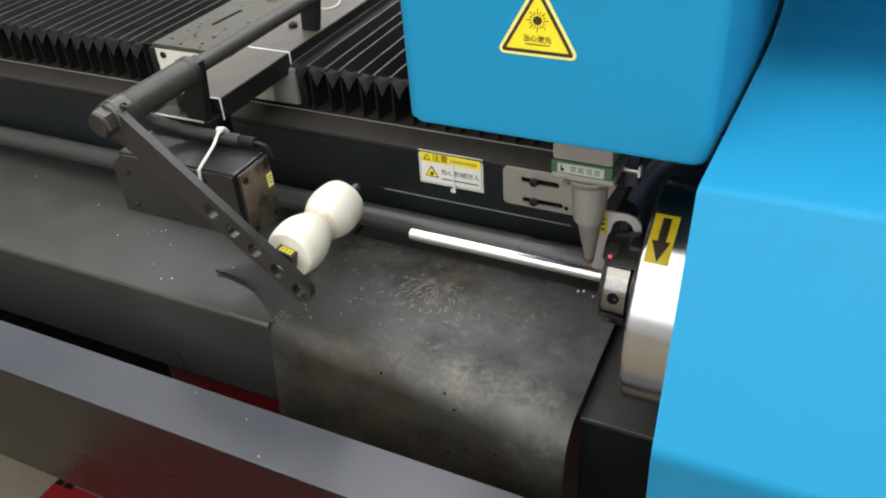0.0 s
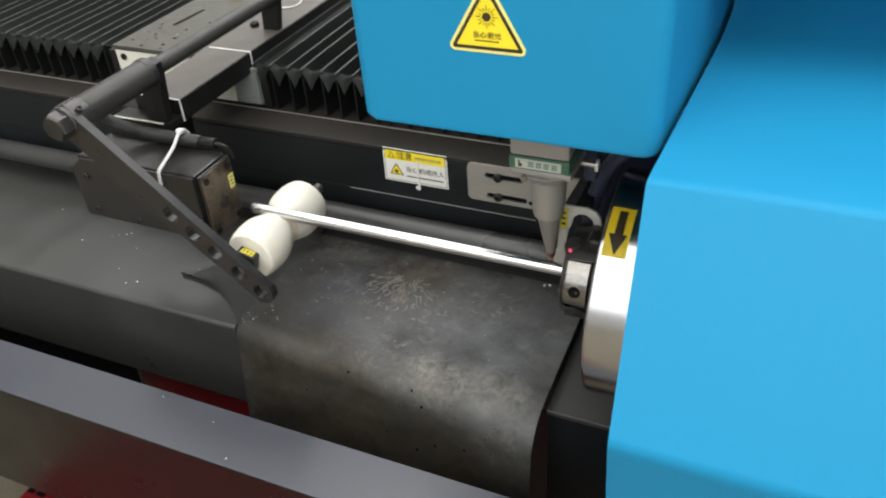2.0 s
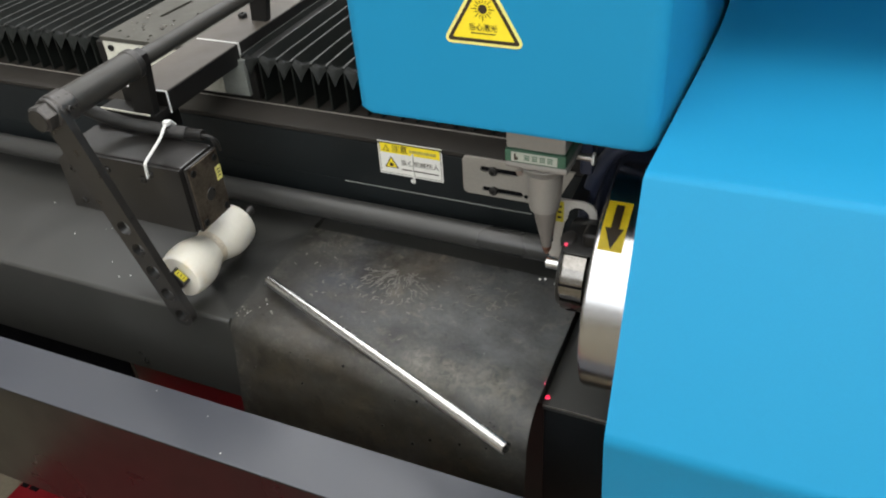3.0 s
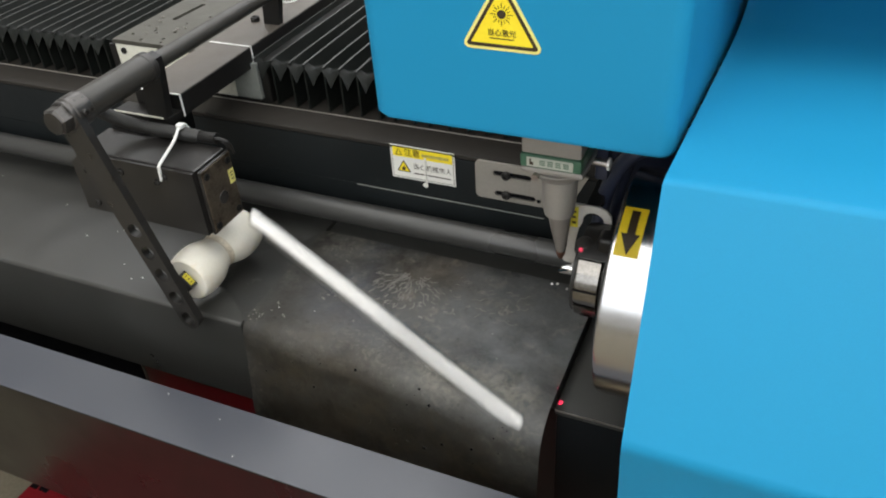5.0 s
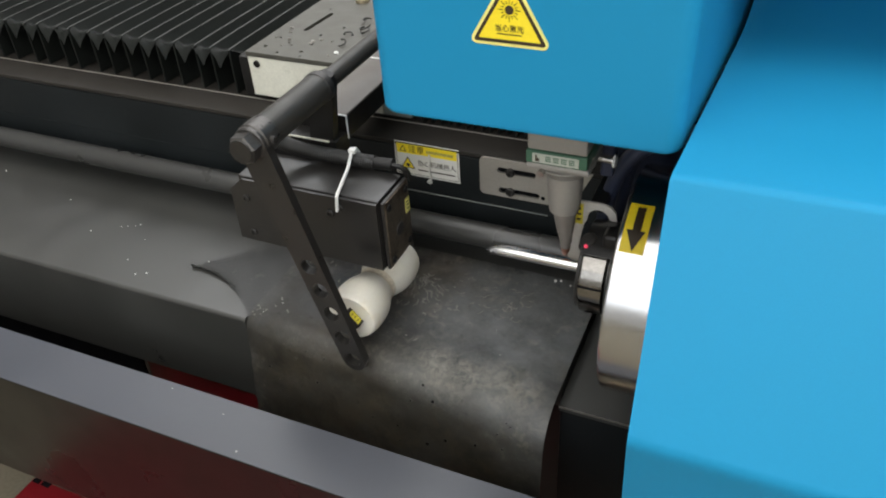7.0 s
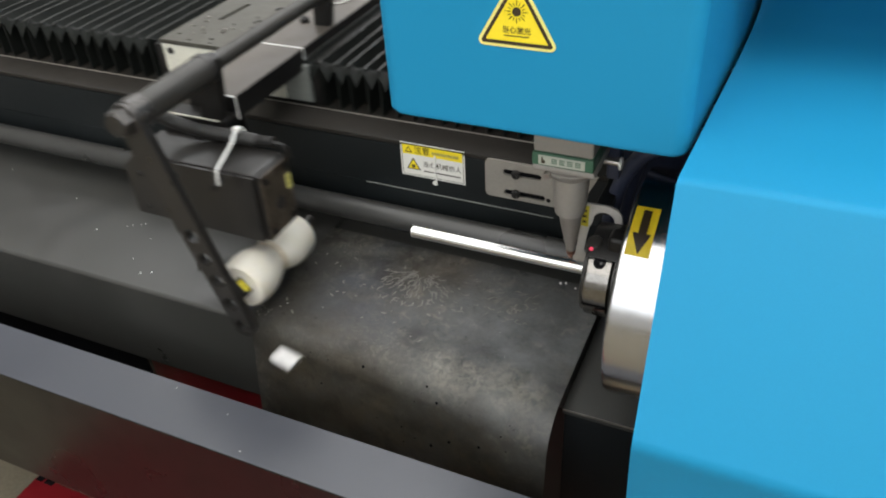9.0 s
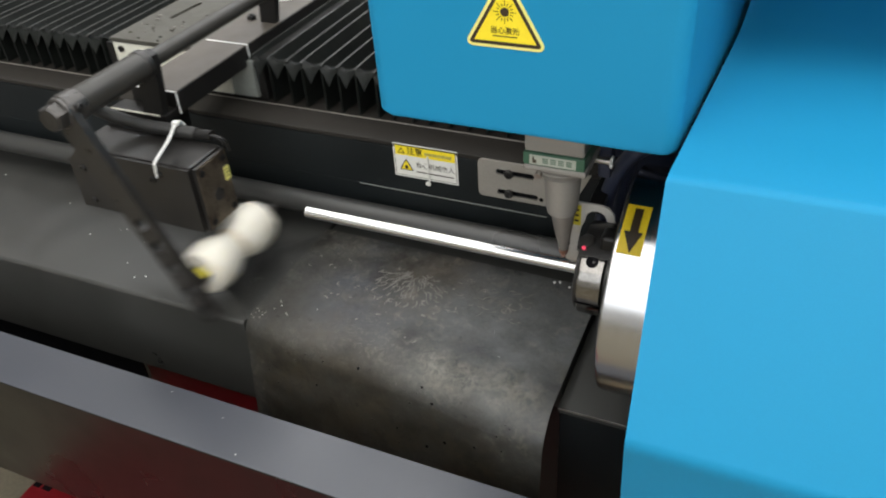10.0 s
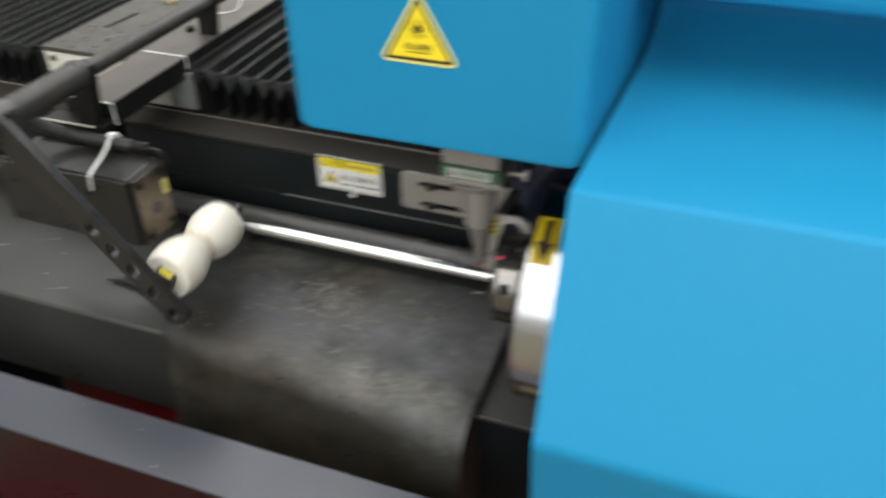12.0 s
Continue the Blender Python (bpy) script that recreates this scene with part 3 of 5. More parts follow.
def tri_outline(r, round_r, n=4):
    """An upright triangle, inscribed radius r/2 with its corners rounded."""
    pts = []
    for k in range(3):
        a = radians(90 + 120 * k)
        c = Vector((math.cos(a), math.sin(a))) * (r * 1.09 - 2 * round_r)
        for j in range(n + 1):
            b = a + radians(-60 + 120 * j / n)
            pts.append((c.x + round_r * math.cos(b), c.y + round_r * math.sin(b)))
    return pts


head_housing()


CONE = mat("worn_cone_alloy", (0.200, 0.180, 0.162), 0.40, metal=0.3, var=0.08, scale=14, bump=0.01)


# Black parts tinted navy: bounce light from the blue covers, as colour.
BLUE_BOUNCE = mat("black_paint_blue_bounce", (0.024, 0.031, 0.060), 0.42, spec=0.45, var=0.2, scale=14, bump=0.04)


def cutting_nozzle():
    x, y = -0.036, 0.0
    h = thing("cutting_head", (x, y, 1.01), "grey alloy laser cutting nozzle with a green band", "laser head")
    part("body", box(-0.0668, -0.0050, -0.024, 0.036, 1.1515, 1.26, 0.003), NOZZLE, h)
    part("collar", box(-0.0672, -0.0020, -0.0258, 0.0360, 1.1300, 1.1378, 0.0030, 2), NOZZLE, h, "pale square collar under the band")
    part("neck", lathe([(0, 0.0308), (0.0010, 0.0310), (0.0050, 0.0288), (0.0115, 0.0230), (0.0128, 0.0212), (0.0132, 0.0190)], (-0.0335, 0.002, 1.1305), (0, 0, -1), 40), NOZZLE, h)
    part("thumb_screw", rod((-0.050, -0.022, 1.1300), (-0.050, -0.031, 1.1285), 0.0035, 12), STEEL, h)
    band = part("band", box(-0.0672, -0.0040, -0.0262, 0.038, 1.1375, 1.1520, 0.002), GREEN, h, "dark green band with a pale nameplate")
    part("nameplate", box(-0.0600, -0.0125, -0.0270, -0.0261, 1.1396, 1.1500, 0.0003), PALE, band)
    part("logo_mark", box(-0.0568, -0.0552, -0.0274, -0.0269, 1.1415, 1.1485), INK, band)
    part("logo_mark", box(-0.0553, -0.0528, -0.0274, -0.0269, 1.1415, 1.1450), INK, band)
    for a in (-0.0465, -0.0385, -0.0305, -0.0225):
        for dz in (0.0, 0.0022, 0.0044):
            part("text_bar", box(a, a + 0.0058, -0.0273, -0.0269, 1.1424 + dz, 1.1435 + dz), GREEN, band)
    x = -0.0325
    part("upper_cone", lathe([(0, 0.0190), (0.0020, 0.0189), (0.012, 0.0186), (0.030, 0.0176), (0.0440, 0.0160), (0.0462, 0.0154), (0.0470, 0.0138)], (x, y, 1.1180), (0.0, 0, -1), 40), NOZZLE, h)
    part("lower_cone", lathe([(0, 0.0124), (0.003, 0.0124), (0.018, 0.0105), (0.042, 0.0062), (0.0495, 0.0054)], (x + 0.0010, y, 1.0720), (0.05, 0, -1), 40), CONE, h, "darker worn lower cone")
    part("tip", lathe([(0, 0.0055), (0.004, 0.005), (0.0105, 0.0022), (0.0105, 0.0010)], (x + 0.0035, y, 1.0225), (0, 0, -1), 24), COPPER, h, "reddish copper nozzle tip")
    kn = part("knob", rod((-0.007, 0.02, 1.128), (0.012, 0.02, 1.1275), 0.0036), STEEL, h, "steel air fitting")
    part("knob_rim", rod((0.0115, 0.02, 1.1275), (0.0145, 0.02, 1.1275), 0.0068), TIE, kn, "pale round end of the fitting")
    part("side_bracket", box(-0.0712, -0.0668, -0.01, 0.02, 1.128, 1.142, 0.001), COPPER, h)
    part("sensor_block", box(-0.004, 0.010, 0.03, 0.05, 1.10, 1.20, 0.003), BLUE_BOUNCE, h)
    return h


cutting_nozzle()


def red_pointer():
    """The red aiming beam of the cutting head."""
    data = bpy.data.lights.new("aiming_beam", "SPOT")
    data.energy, data.color, data.spot_size, data.spot_blend, data.shadow_soft_size = 16.0, (1, 0.03, 0.10), radians(2.6), 0.4, 0.0005
    ob = new("aiming_beam", data)
    ob.matrix_world = look((-0.0325, -0.0005, 1.0115), (-0.0105, -0.046, 0.8335))


red_pointer()


def apron_plate():
    p = thing("slotted_plate", (-0.15, YA, 0.97), "grey steel plate with two slots on the apron", "mounting plate")
    x0, x1, z0, z1 = -0.203, -0.035, 0.945, 1.003
    left = [p for p in rounded(x0, x1, z0, z1, 0.007) if p[0] < -0.1]
    part("plate", plate(left + [(-0.070, z0), (-0.064, 0.965), (-0.046, z1)], [ring(-0.150, 0.9870, 0.0044, 14, 0.046), ring(-0.146, 0.9555, 0.0044, 14, 0.050)], (0, YA - 0.0005, 0), (1, 0, 0), (0, 0, 1), 0.0035), GREYPLATE, p)
    part("slot_back", box(-0.19, -0.075, YA - 0.0009, YA - 0.0003, 0.95, 0.995), DARK, p)
    for x, z in ((-0.158, 0.9865), (-0.158, 0.9555)):
        part("screw", screw((x, YA - 0.004, z), (0, -1, 0), 0.0064, 0.005), ARMM, p)
    part("hole", lathe([(0, 0.003), (0.0004, 0.003)], (-0.112, YA - 0.004, 0.954), (0, -1, 0), 10), DARK, p)
    return p


apron_plate()


FADED = mat("faded_print", (0.42, 0.35, 0.08), 0.5, var=0.3, scale=300)


def safety_label():
    s = thing("safety_label", (-0.28, YA, 0.98), "white and yellow safety label, smudged, on the apron", "label")
    y = YA
    x0, x1 = -0.3335, -0.2345
    o, ux, uz = (x0, y - 0.0002, 0.951), (1, 0, 0.0), (0, 0, 1)
    w, h = x1 - x0, 0.0535
    part("sheet", plate([(0, 0), (w, 0), (w, h), (0, h)], [], o, ux, uz, 0.0004), WHITE, s)
    part("frame", plate([(0.002, 0.002), (w - 0.002, 0.002), (w - 0.002, h - 0.002), (0.002, h - 0.002)], [[(0.0027, 0.0027), (w - 0.0027, 0.0027), (w - 0.0027, h - 0.0027), (0.0027, h - 0.0027)]], (x0, y - 0.0006, 0.951), ux, uz, 0.0002), INK, s)
    part("header", plate([(0.0035, h - 0.018), (w - 0.0035, h - 0.018), (w - 0.0035, h - 0.0035), (0.0035, h - 0.0035)], [], (x0, y - 0.0006, 0.951), ux, uz, 0.0002), YELLOW, s, "yellow header strip")
    part("small_triangle", plate(tri_outline(0.0060, 0.0004), [tri_outline(0.004, 0.0003)], (x0 + 0.013, y - 0.0009, 0.951 + h - 0.0120), ux, uz, 0.0002), INK, s)
    tr = part("pictogram", plate(tri_outline(0.0118, 0.0008), [], (x0 + 0.0195, y - 0.0006, 0.951 + 0.0175), ux, uz, 0.0002), INK, s)
    part("pictogram_field", plate(tri_outline(0.0090, 0.0005), [], (x0 + 0.0195, y - 0.0009, 0.951 + 0.0175), ux, uz, 0.0002), YELLOW, tr)
    part("pictogram_gear", plate(ring(0, 0, 0.0030, 10), [], (x0 + 0.0195, y - 0.0012, 0.951 + 0.0168), ux, uz, 0.0002), INK, tr)
    writing("注意", "writing", 0.0125, pose(x0 + 0.034, y - 0.0010, 0.951 + h - 0.0108, 90, 0, 0), INK, s)
    part("header_bar", plate([(0.049, 0), (0.090, 0), (0.090, 0.0045), (0.049, 0.0045)], [], (x0, y - 0.0009, 0.951 + h - 0.0135), ux, uz, 0.0002), FADED, s)
    writing("当心机械伤人", "writing", 0.0100, pose(x0 + 0.064, y - 0.0008, 0.951 + 0.022, 90, 0, 0), INK, s)
    part("text_bar", plate([(0.035, 0), (0.092, 0), (0.092, 0.0018), (0.035, 0.0018)], [], (x0, y - 0.0007, 0.951 + 0.010), ux, uz, 0.0002), INK, s)
    part("glue_smear", lathe([(0, 0.001), (0.0006, 0.004), (0.0012, 0.001)], (x0 + 0.052, y - 0.0002, 0.945), (0, -1, 0), 14), WHITE, s)
    part("glue_smear", sweep(curve_points([(x0 + 0.054, y - 0.0012, 0.99), (x0 + 0.053, y - 0.0012, 0.965), (x0 + 0.0545, y - 0.0012, 0.951), (x0 + 0.049, y - 0.0010, 0.944)], 5), 0.0016, 6), WHITE, s)
    return s


safety_label()
solo("scratch", box(-0.395, -0.105, YA - 0.0030, YA - 0.0014, 0.9255, 0.9268), DULL, "thin bright scratched edge along the apron strip", "scratch", base=(-0.25, YA, 0.926))

# ---- chuck ----
CH = Vector((0.039, 0.0, 1.0))


def chuck():
    c = thing("rotary_chuck", CH, "brushed steel rotary chuck with a dark collet nose", "chuck")
    part("ring_body", lathe([(0.012, 0.05), (0.004, 0.119), (0.0, 0.1195), (0.0015, 0.1225), (0.004, 0.1235), (0.0755, 0.1235), (0.078, 0.121)], CH, (1, 0, 0), 96), CHUCK, c)
    part("flange", lathe([(0, 0.119), (0.001, 0.1315), (0.03, 0.1315), (0.03, 0.1)], (0.122, 0, 1), (1, 0, 0), 64), BLACK, c, "black flange behind the chuck ring")
    part("spindle", rod((0.15, 0, 1), (0.34, 0, 1), 0.09, 48), APRON, c)
    part("face_plate", lathe([(0, 0.044), (0.002, 0.080), (0.016, 0.080)], (0.030, 0, 1), (1, 0, 0), 64), BLACK, c)
    # warning arrow wrapped on the ring
    def wrapped(name, outline, material, r, label=""):
        bm = bmesh.new()
        for poly in outline:
            n = 8
            cols = []
            for k in range(n + 1):
                f = k / n
                a = poly[0] + (poly[1] - poly[0]) * f
                w0, w1 = poly[2] + (poly[4] - poly[2]) * f, poly[3] + (poly[5] - poly[3]) * f
                y, z = -r * math.sin(radians(a)), 1 + r * math.cos(radians(a))
                cols.append((bm.verts.new((w0, y, z)), bm.verts.new((w1, y, z))))
            for p, q in zip(cols, cols[1:]):
                bm.faces.new((p[0], p[1], q[1], q[0]))
        bmesh.ops.solidify(bm, geom=bm.faces[:], thickness=0.0003)
        return part(name, bm, material, c, label)
    wrapped("arrow_label", [(17, 41.5, 0.0435, 0.0665, 0.0435, 0.0665)], YELLOW, 0.1242, "yellow label with a black arrow")
    wrapped("arrow", [(19, 31, 0.0515, 0.0595, 0.0515, 0.0595), (31, 40.5, 0.0462, 0.0640, 0.0552, 0.0558)], INK, 0.1247)
    wrapped("badge", [(2, 10, 0.080, 0.098, 0.080, 0.098)], PALE, 0.1240)
    wrapped("badge_field", [(3, 9, 0.0815, 0.0965, 0.0815, 0.0965)], BLACK, 0.1244)
    return c


chuck()


def collet():
    """The turning nose that grips the tube."""
    c = thing("collet_nose", (0.0, 0, 1.0), "worn dark steel collet nose with a socket screw", "collet")
    part("nose", lathe([(0.0, 0.0445), (0.0012, 0.0470), (0.0035, 0.0478), (0.0260, 0.0478), (0.0275, 0.0465), (0.0275, 0.030)], (-0.0030, 0, 1), (1, 0, 0), 64, None, False), NOSESTEEL, c)
    part("front_rim", lathe([(0.0055, 0.0078), (0.002, 0.020), (0.0, 0.036), (0.0004, 0.0415), (0.0016, 0.0440), (0.0050, 0.0446)], (-0.0075, 0, 1), (1, 0, 0), 64, None, False), ARMM, c, "black front rim of the collet")
    part("rear_ring", lathe([(0, 0.030), (0, 0.0420), (0.001, 0.0430), (0.010, 0.0430), (0.0105, 0.040)], (0.0246, 0, 1), (1, 0, 0), 64), BOLT, c, "dull steel rear ring of the collet")
    def on_nose(angle, r=0.048):
        a = radians(angle)
        return Vector((0.0105, -r * math.sin(a), 1 + r * math.cos(a))), Vector((0, -math.sin(a), math.cos(a)))
    for angle in (78, 258):
        p, d = on_nose(angle, 0.0478)
        sc = part("socket_screw", lathe([(0, 0.0066), (0.0006, 0.0062), (0.0006, 0.0052), (0.0003, 0.0050), (0.0003, 0.0012)], p, d, 18), DARK, c)
        part("socket", lathe([(0, 0.0018), (0.0003, 0.0016)], p + d * 0.0003 + Vector((0.002, 0, 0)), d, 6), BOLT, sc)
    for angle in (18, 138, 198, 318):
        p, d = on_nose(angle)
        bm = bmesh.new()
        box(-0.0130, 0.0135, -0.0012, 0.0012, -0.0020, 0.0003, 0, 1, bm)
        t = Vector((0, d.z, -d.y))
        bm.transform(Matrix(((1, 0, 0, p.x), (0, t.y, d.y, p.y), (0, t.z, d.z, p.z), (0, 0, 0, 1))))
        part("slot", bm, DARK, c)
    return c


NOSESTEEL = mat("worn_nose_steel", (0.21, 0.20, 0.185), 0.17, metal=1.0, var=0.2, scale=60, bump=0.04, stain=(0.10, 0.09, 0.08), stain_scale=24, stain_at=0.60)


def nose_guard():
    g = thing("nose_guard", (0.01, 0.0, 1.05), "black rounded sensor guard above the collet", "sensor guard")
    bm = bmesh.new()
    n = 12
    rows = []
    for k in range(n + 1):
        a = radians(-62 + 99 * k / n)
        swell = 0.0025 + 0.0030 * math.sin(math.pi * k / n)
        rows.append([bm.verts.new((x, -r * math.sin(a), 1 + r * math.cos(a))) for x, r in ((-0.004, 0.0505), (-0.003, 0.0505 + swell * 0.8), (0.004, 0.0505 + swell), (0.032, 0.0505 + swell * 1.1), (0.034, 0.0505))])
    for p, q in zip(rows, rows[1:]):
        for j in range(5):
            bm.faces.new((p[j], p[(j + 1) % 5], q[(j + 1) % 5], q[j]))
    bm.faces.new(rows[0][::-1])
    bm.faces.new(rows[-1])
    part("guard", bm, BLACK, g)
    part("bracket", box(0.015, 0.034, -0.024, 0.000, 1.040, 1.0640, 0.005, 3), BLACK, g)
    part("dome", lathe([(0, 0.0105), (0.003, 0.0102), (0.0062, 0.0080), (0.0076, 0.004)], (0.001, -0.015, 1.0460), (-0.25, -0.35, 0.9), 24), ARMM, g, "dark rounded sensor dome")
    part("indicator", lathe([(0, 0.0024), (0.0010, 0.0021), (0.0016, 0.0009)], (-0.0005, -0.0252, 1.0475), (-0.3, -0.75, 0.6), 14), REDGLOW, g, "small glowing red indicator light")
    return g


nose_guard()
NOSE = collet()


HOOK = mat("pale_bare_steel", (0.52, 0.50, 0.46), 0.42, metal=0.25, var=0.10, scale=40, bump=0.03)


def hook_plate():
    p = thing("hook_plate", (-0.01, 0.03, 1.0), "pale steel hook-shaped gauge plate with a yellow strip", "gauge plate")
    out = [(-0.0335, 0.994), (-0.0310, 0.9895), (-0.0225, 0.9885), (-0.0165, 0.9915), (-0.0160, 1.000), (-0.0205, 1.006), (-0.0195, 1.018), (-0.0165, 1.038), (-0.0135, 1.044)]
    for k in range(9):
        a = radians(180 - 180 * k / 8)
        out.append((-0.0005 + 0.0120 * math.cos(a), 1.0495 + 0.0120 * math.sin(a)))
    out += [(0.0115, 1.0475), (0.0195, 1.0460), (0.0202, 1.050), (0.0185, 1.060), (0.0125, 1.067), (0.004, 1.0695), (-0.0235, 1.069), (-0.0265, 1.064), (-0.0285, 1.010), (-0.0330, 1.002)]
    part("plate", plate(out, [], (0, 0.027, 0), (1, 0, 0), (0, 0, 1), 0.003), HOOK, p)
    strip = part("strip", box(-0.0262, -0.0172, 0.0230, 0.0242, 1.040, 1.066), LIME, p)
    for z in (1.060, 1.053, 1.046):
        part("text_bar", box(-0.0240, -0.0194, 0.0227, 0.0231, z - 0.0014, z + 0.0014), INK, strip)
    part("bracket", box(-0.012, 0.004, 0.0275, 0.136, 1.056, 1.066, 0.001), BLACK, p)
    return p


hook_plate()


# Hose colour carries the bluish sheen and bounce light.
HOSE_BOUNCE = mat("air_hose_blue_bounce", (0.032, 0.039, 0.068), 0.38, spec=0.5, var=0.15, scale=40, bump=0.03)


def chuck_hoses():
    for ctrl, r in (([(-0.005, 0.07, 0.97), (0.0, 0.065, 1.05), (0.018, 0.06, 1.105), (0.05, 0.06, 1.135), (0.11, 0.08, 1.15)], 0.009), ([(0.005, 0.10, 0.95), (0.012, 0.095, 1.06), (0.04, 0.09, 1.13), (0.10, 0.10, 1.165)], 0.008)):
        solo("air_hose", sweep(curve_points(ctrl, 10), r, 12), HOSE_BOUNCE, "dark rubber air hose curving behind the chuck, bluish sheen in its colour", "hose", "hoses at the chuck", base=(0.02, 0.07, 1.0))


chuck_hoses()
solo("back_shield", box(-0.012, 0.10, 0.135, 0.145, 0.83, 1.19, 0.002), BLUE_BOUNCE, "dark shield plate behind the chuck, blue bounce light in its colour", "shield plate", base=(0.0, 0.14, 0.83))


def blue_cover():
    """The blue cover at the chuck: sloped front, flat top, hood behind."""
    c = thing("blue_cover", (0.6, 0.0, 0.0), "glossy blue folded sheet metal cover of the chuck drive", "machine cover")
    prof = [(-0.155, 1.2318), (-0.161, 1.2312), (-0.166, 1.2285), (-0.2655, 1.0585), (-0.2680, 1.0530), (-0.2682, 1.0470), (-0.2668, 1.0400), (-0.222, 0.86), (-0.20, 0.62), (0.60, 0.62), (0.60, 1.44), (0.055, 1.44), (0.048, 1.434), (0.048, 1.332), (0.050, 1.325), (0.056, 1.321), (0.15, 1.340), (0.185, 1.332), (0.20, 1.305), (0.194, 1.27), (0.172, 1.246), (0.135, 1.235), (0.08, 1.2318)]
    bm = bmesh.new()
    x1 = 2.35
    def left(y, z):
        if y > 0.06 and z > 1.31:
            return 0.1032 + 0.10 * (y - 0.048)
        return 0.0915 + 0.055 * (y + 0.166) if y > -0.166 else 0.0915 - 0.065 * (y + 0.166)
    a = [bm.verts.new((left(y, z), y, z)) for y, z in prof]
    b = [bm.verts.new((x1, y, z)) for y, z in prof]
    n = len(prof)
    for k in range(n):
        bm.faces.new((a[k], a[(k + 1) % n], b[(k + 1) % n], b[k]))
    bm.faces.new(b)
    ins = [bm.verts.new((left(y, z), y * 0.97 + 0.003, z * 0.985 + 0.016)) for y, z in prof]
    deep = [bm.verts.new((0.32, v.co.y, v.co.z)) for v in ins]
    for p, q in ((a, ins), (ins, deep)):
        for k in range(n):
            bm.faces.new((p[(k + 1) % n], p[k], q[k], q[(k + 1) % n]))
    part("shell", bm, BLUE, c)
    # Dark sheet added to keep the gap between head and cover dark.
    part("gap_blocker", box(-0.35, 0.14, 0.57, 0.595, 1.0055, 1.50), APRON, c)
    part("plinth", box(0.12, 2.33, -0.15, 0.55, 0.0, 0.63), APRON, c)
    return c


blue_cover()

# ---- carriage with the tailstock block ----
CB = Vector((-0.70, 0.30, ZL))
PIV = Vector((-0.584, -0.084, 1.149))


def carriage():
    c = thing("tailstock_carriage", CB, "black sliding tailstock carriage with a swinging support arm", "tailstock carriage")
    # slide body, between the two bellows
    part("slide", box(-0.862, -0.553, 0.246, 0.60, ZL + 0.001, 1.071, 0.003), BLACK, c)
    fp = part("front_plate", box(-0.838, -0.612, 0.238, 0.247, ZL + 0.0085, 1.0765, 0.0015), CREAM, c, "cream painted front plate of the slide")
    # Shaded end of the front plate: a darker copy instead of cream.
    part("shaded_front_plate", box(-0.6115, -0.566, 0.2385, 0.247, ZL + 0.0085, 1.0725, 0.0015), DULL, c, "front plate beside the beam, its shade put into a dull grey")
    part("front_screw", screw((-0.822, 0.238, 1.066), (0, -1, 0), 0.0055, 0.003), BLACK, fp)
    # top plate with slots and drilled holes
    holes = [ring(-0.790, 0.374, 0.0045, 14, 0.07, radians(86)), ring(-0.820, 0.264, 0.0032, 10), ring(-0.788, 0.247, 0.0030, 10), ring(-0.754, 0.260, 0.0034, 10), ring(-0.791, 0.286, 0.0026, 10), ring(-0.758, 0.325, 0.0026, 10), ring(-0.737, 0.362, 0.0028, 10), ring(-0.752, 0.288, 0.0026, 10), ring(-0.747, 0.245, 0.0026, 10), ring(-0.782, 0.278, 0.0022, 10), ring(-0.815, 0.30, 0.0020, 10), ring(-0.80, 0.43, 0.0022, 10), ring(-0.760, 0.50, 0.0030, 10)]
    top = part("top_plate", plate([(-0.839, 0.237), (-0.60, 0.237), (-0.60, 0.60), (-0.839, 0.60)], holes, (0, 0, 1.0775), (1, 0, 0), (0, 1, 0), 0.007), STEELDARK, c, "grey steel top plate with slots and drilled holes")
    rnd = random.Random(11)
    for k in range(11):
        x, y, s = rnd.uniform(-0.825, -0.675), rnd.uniform(0.25, 0.34), rnd.uniform(0.0010, 0.0028)
        part("metal_chip", box(x - s, x + s * 1.4, y - s * 0.5, y + s * 0.5, 1.0846, 1.0862, 0.0004), STEEL, top)
    part("rear_slide", box(-0.60, -0.575, 0.262, 0.60, 1.071, 1.094, 0.002), BLACK, c)
    part("fitting", lathe([(0, 0.012), (0.005, 0.012), (0.006, 0.009), (0.012, 0.009), (0.013, 0.006)], (-0.765, 0.478, 1.0846), (0, 0, 1), 20), BRASS, top, "dull brass fitting")
    for x, y, r, a0 in ((-0.713, 0.333, 0.006, 20), (-0.700, 0.365, 0.007, 140), (-0.705, 0.299, 0.005, 250), (-0.713, 0.396, 0.006, 60), (-0.693, 0.352, 0.005, 200)):
        pts = [(x + r * math.cos(radians(a0 + 28 * k)), y + r * 1.5 * math.sin(radians(a0 + 28 * k)), 1.0862 + 0.0006 * k) for k in range(10)]
        part("curled_chip", sweep(pts, 0.0011, 6), BLACK, top, "dark curled metal chip")
    part("glue_blob", lathe([(0, 0.004), (0.0015, 0.0036), (0.0028, 0.0018)], (-0.699, 0.270, 1.0846), (0.1, 0.1, 1), 9), TIE, top, "pale blob of glue")
    # cantilever beam
    beam = part("beam", box(-0.655, -0.575, 0.077, 0.60, 1.063, 1.0948, 0.0025), BLACK, c, "black rectangular steel beam")
    # Thin skin that gives the black beam its lit top.
    part("lit_skin", box(-0.6535, -0.5765, 0.0785, 0.599, 1.0942, 1.0955, 0.0005), BEAMP, beam, "grey-brown top of the beam, skylight put into its colour")
    for y in (0.0775, 0.2475):
        part("white_edge", box(-0.650, -0.576, y - 0.001, y + 0.0015, 1.0955, 1.0963), TIE, beam)
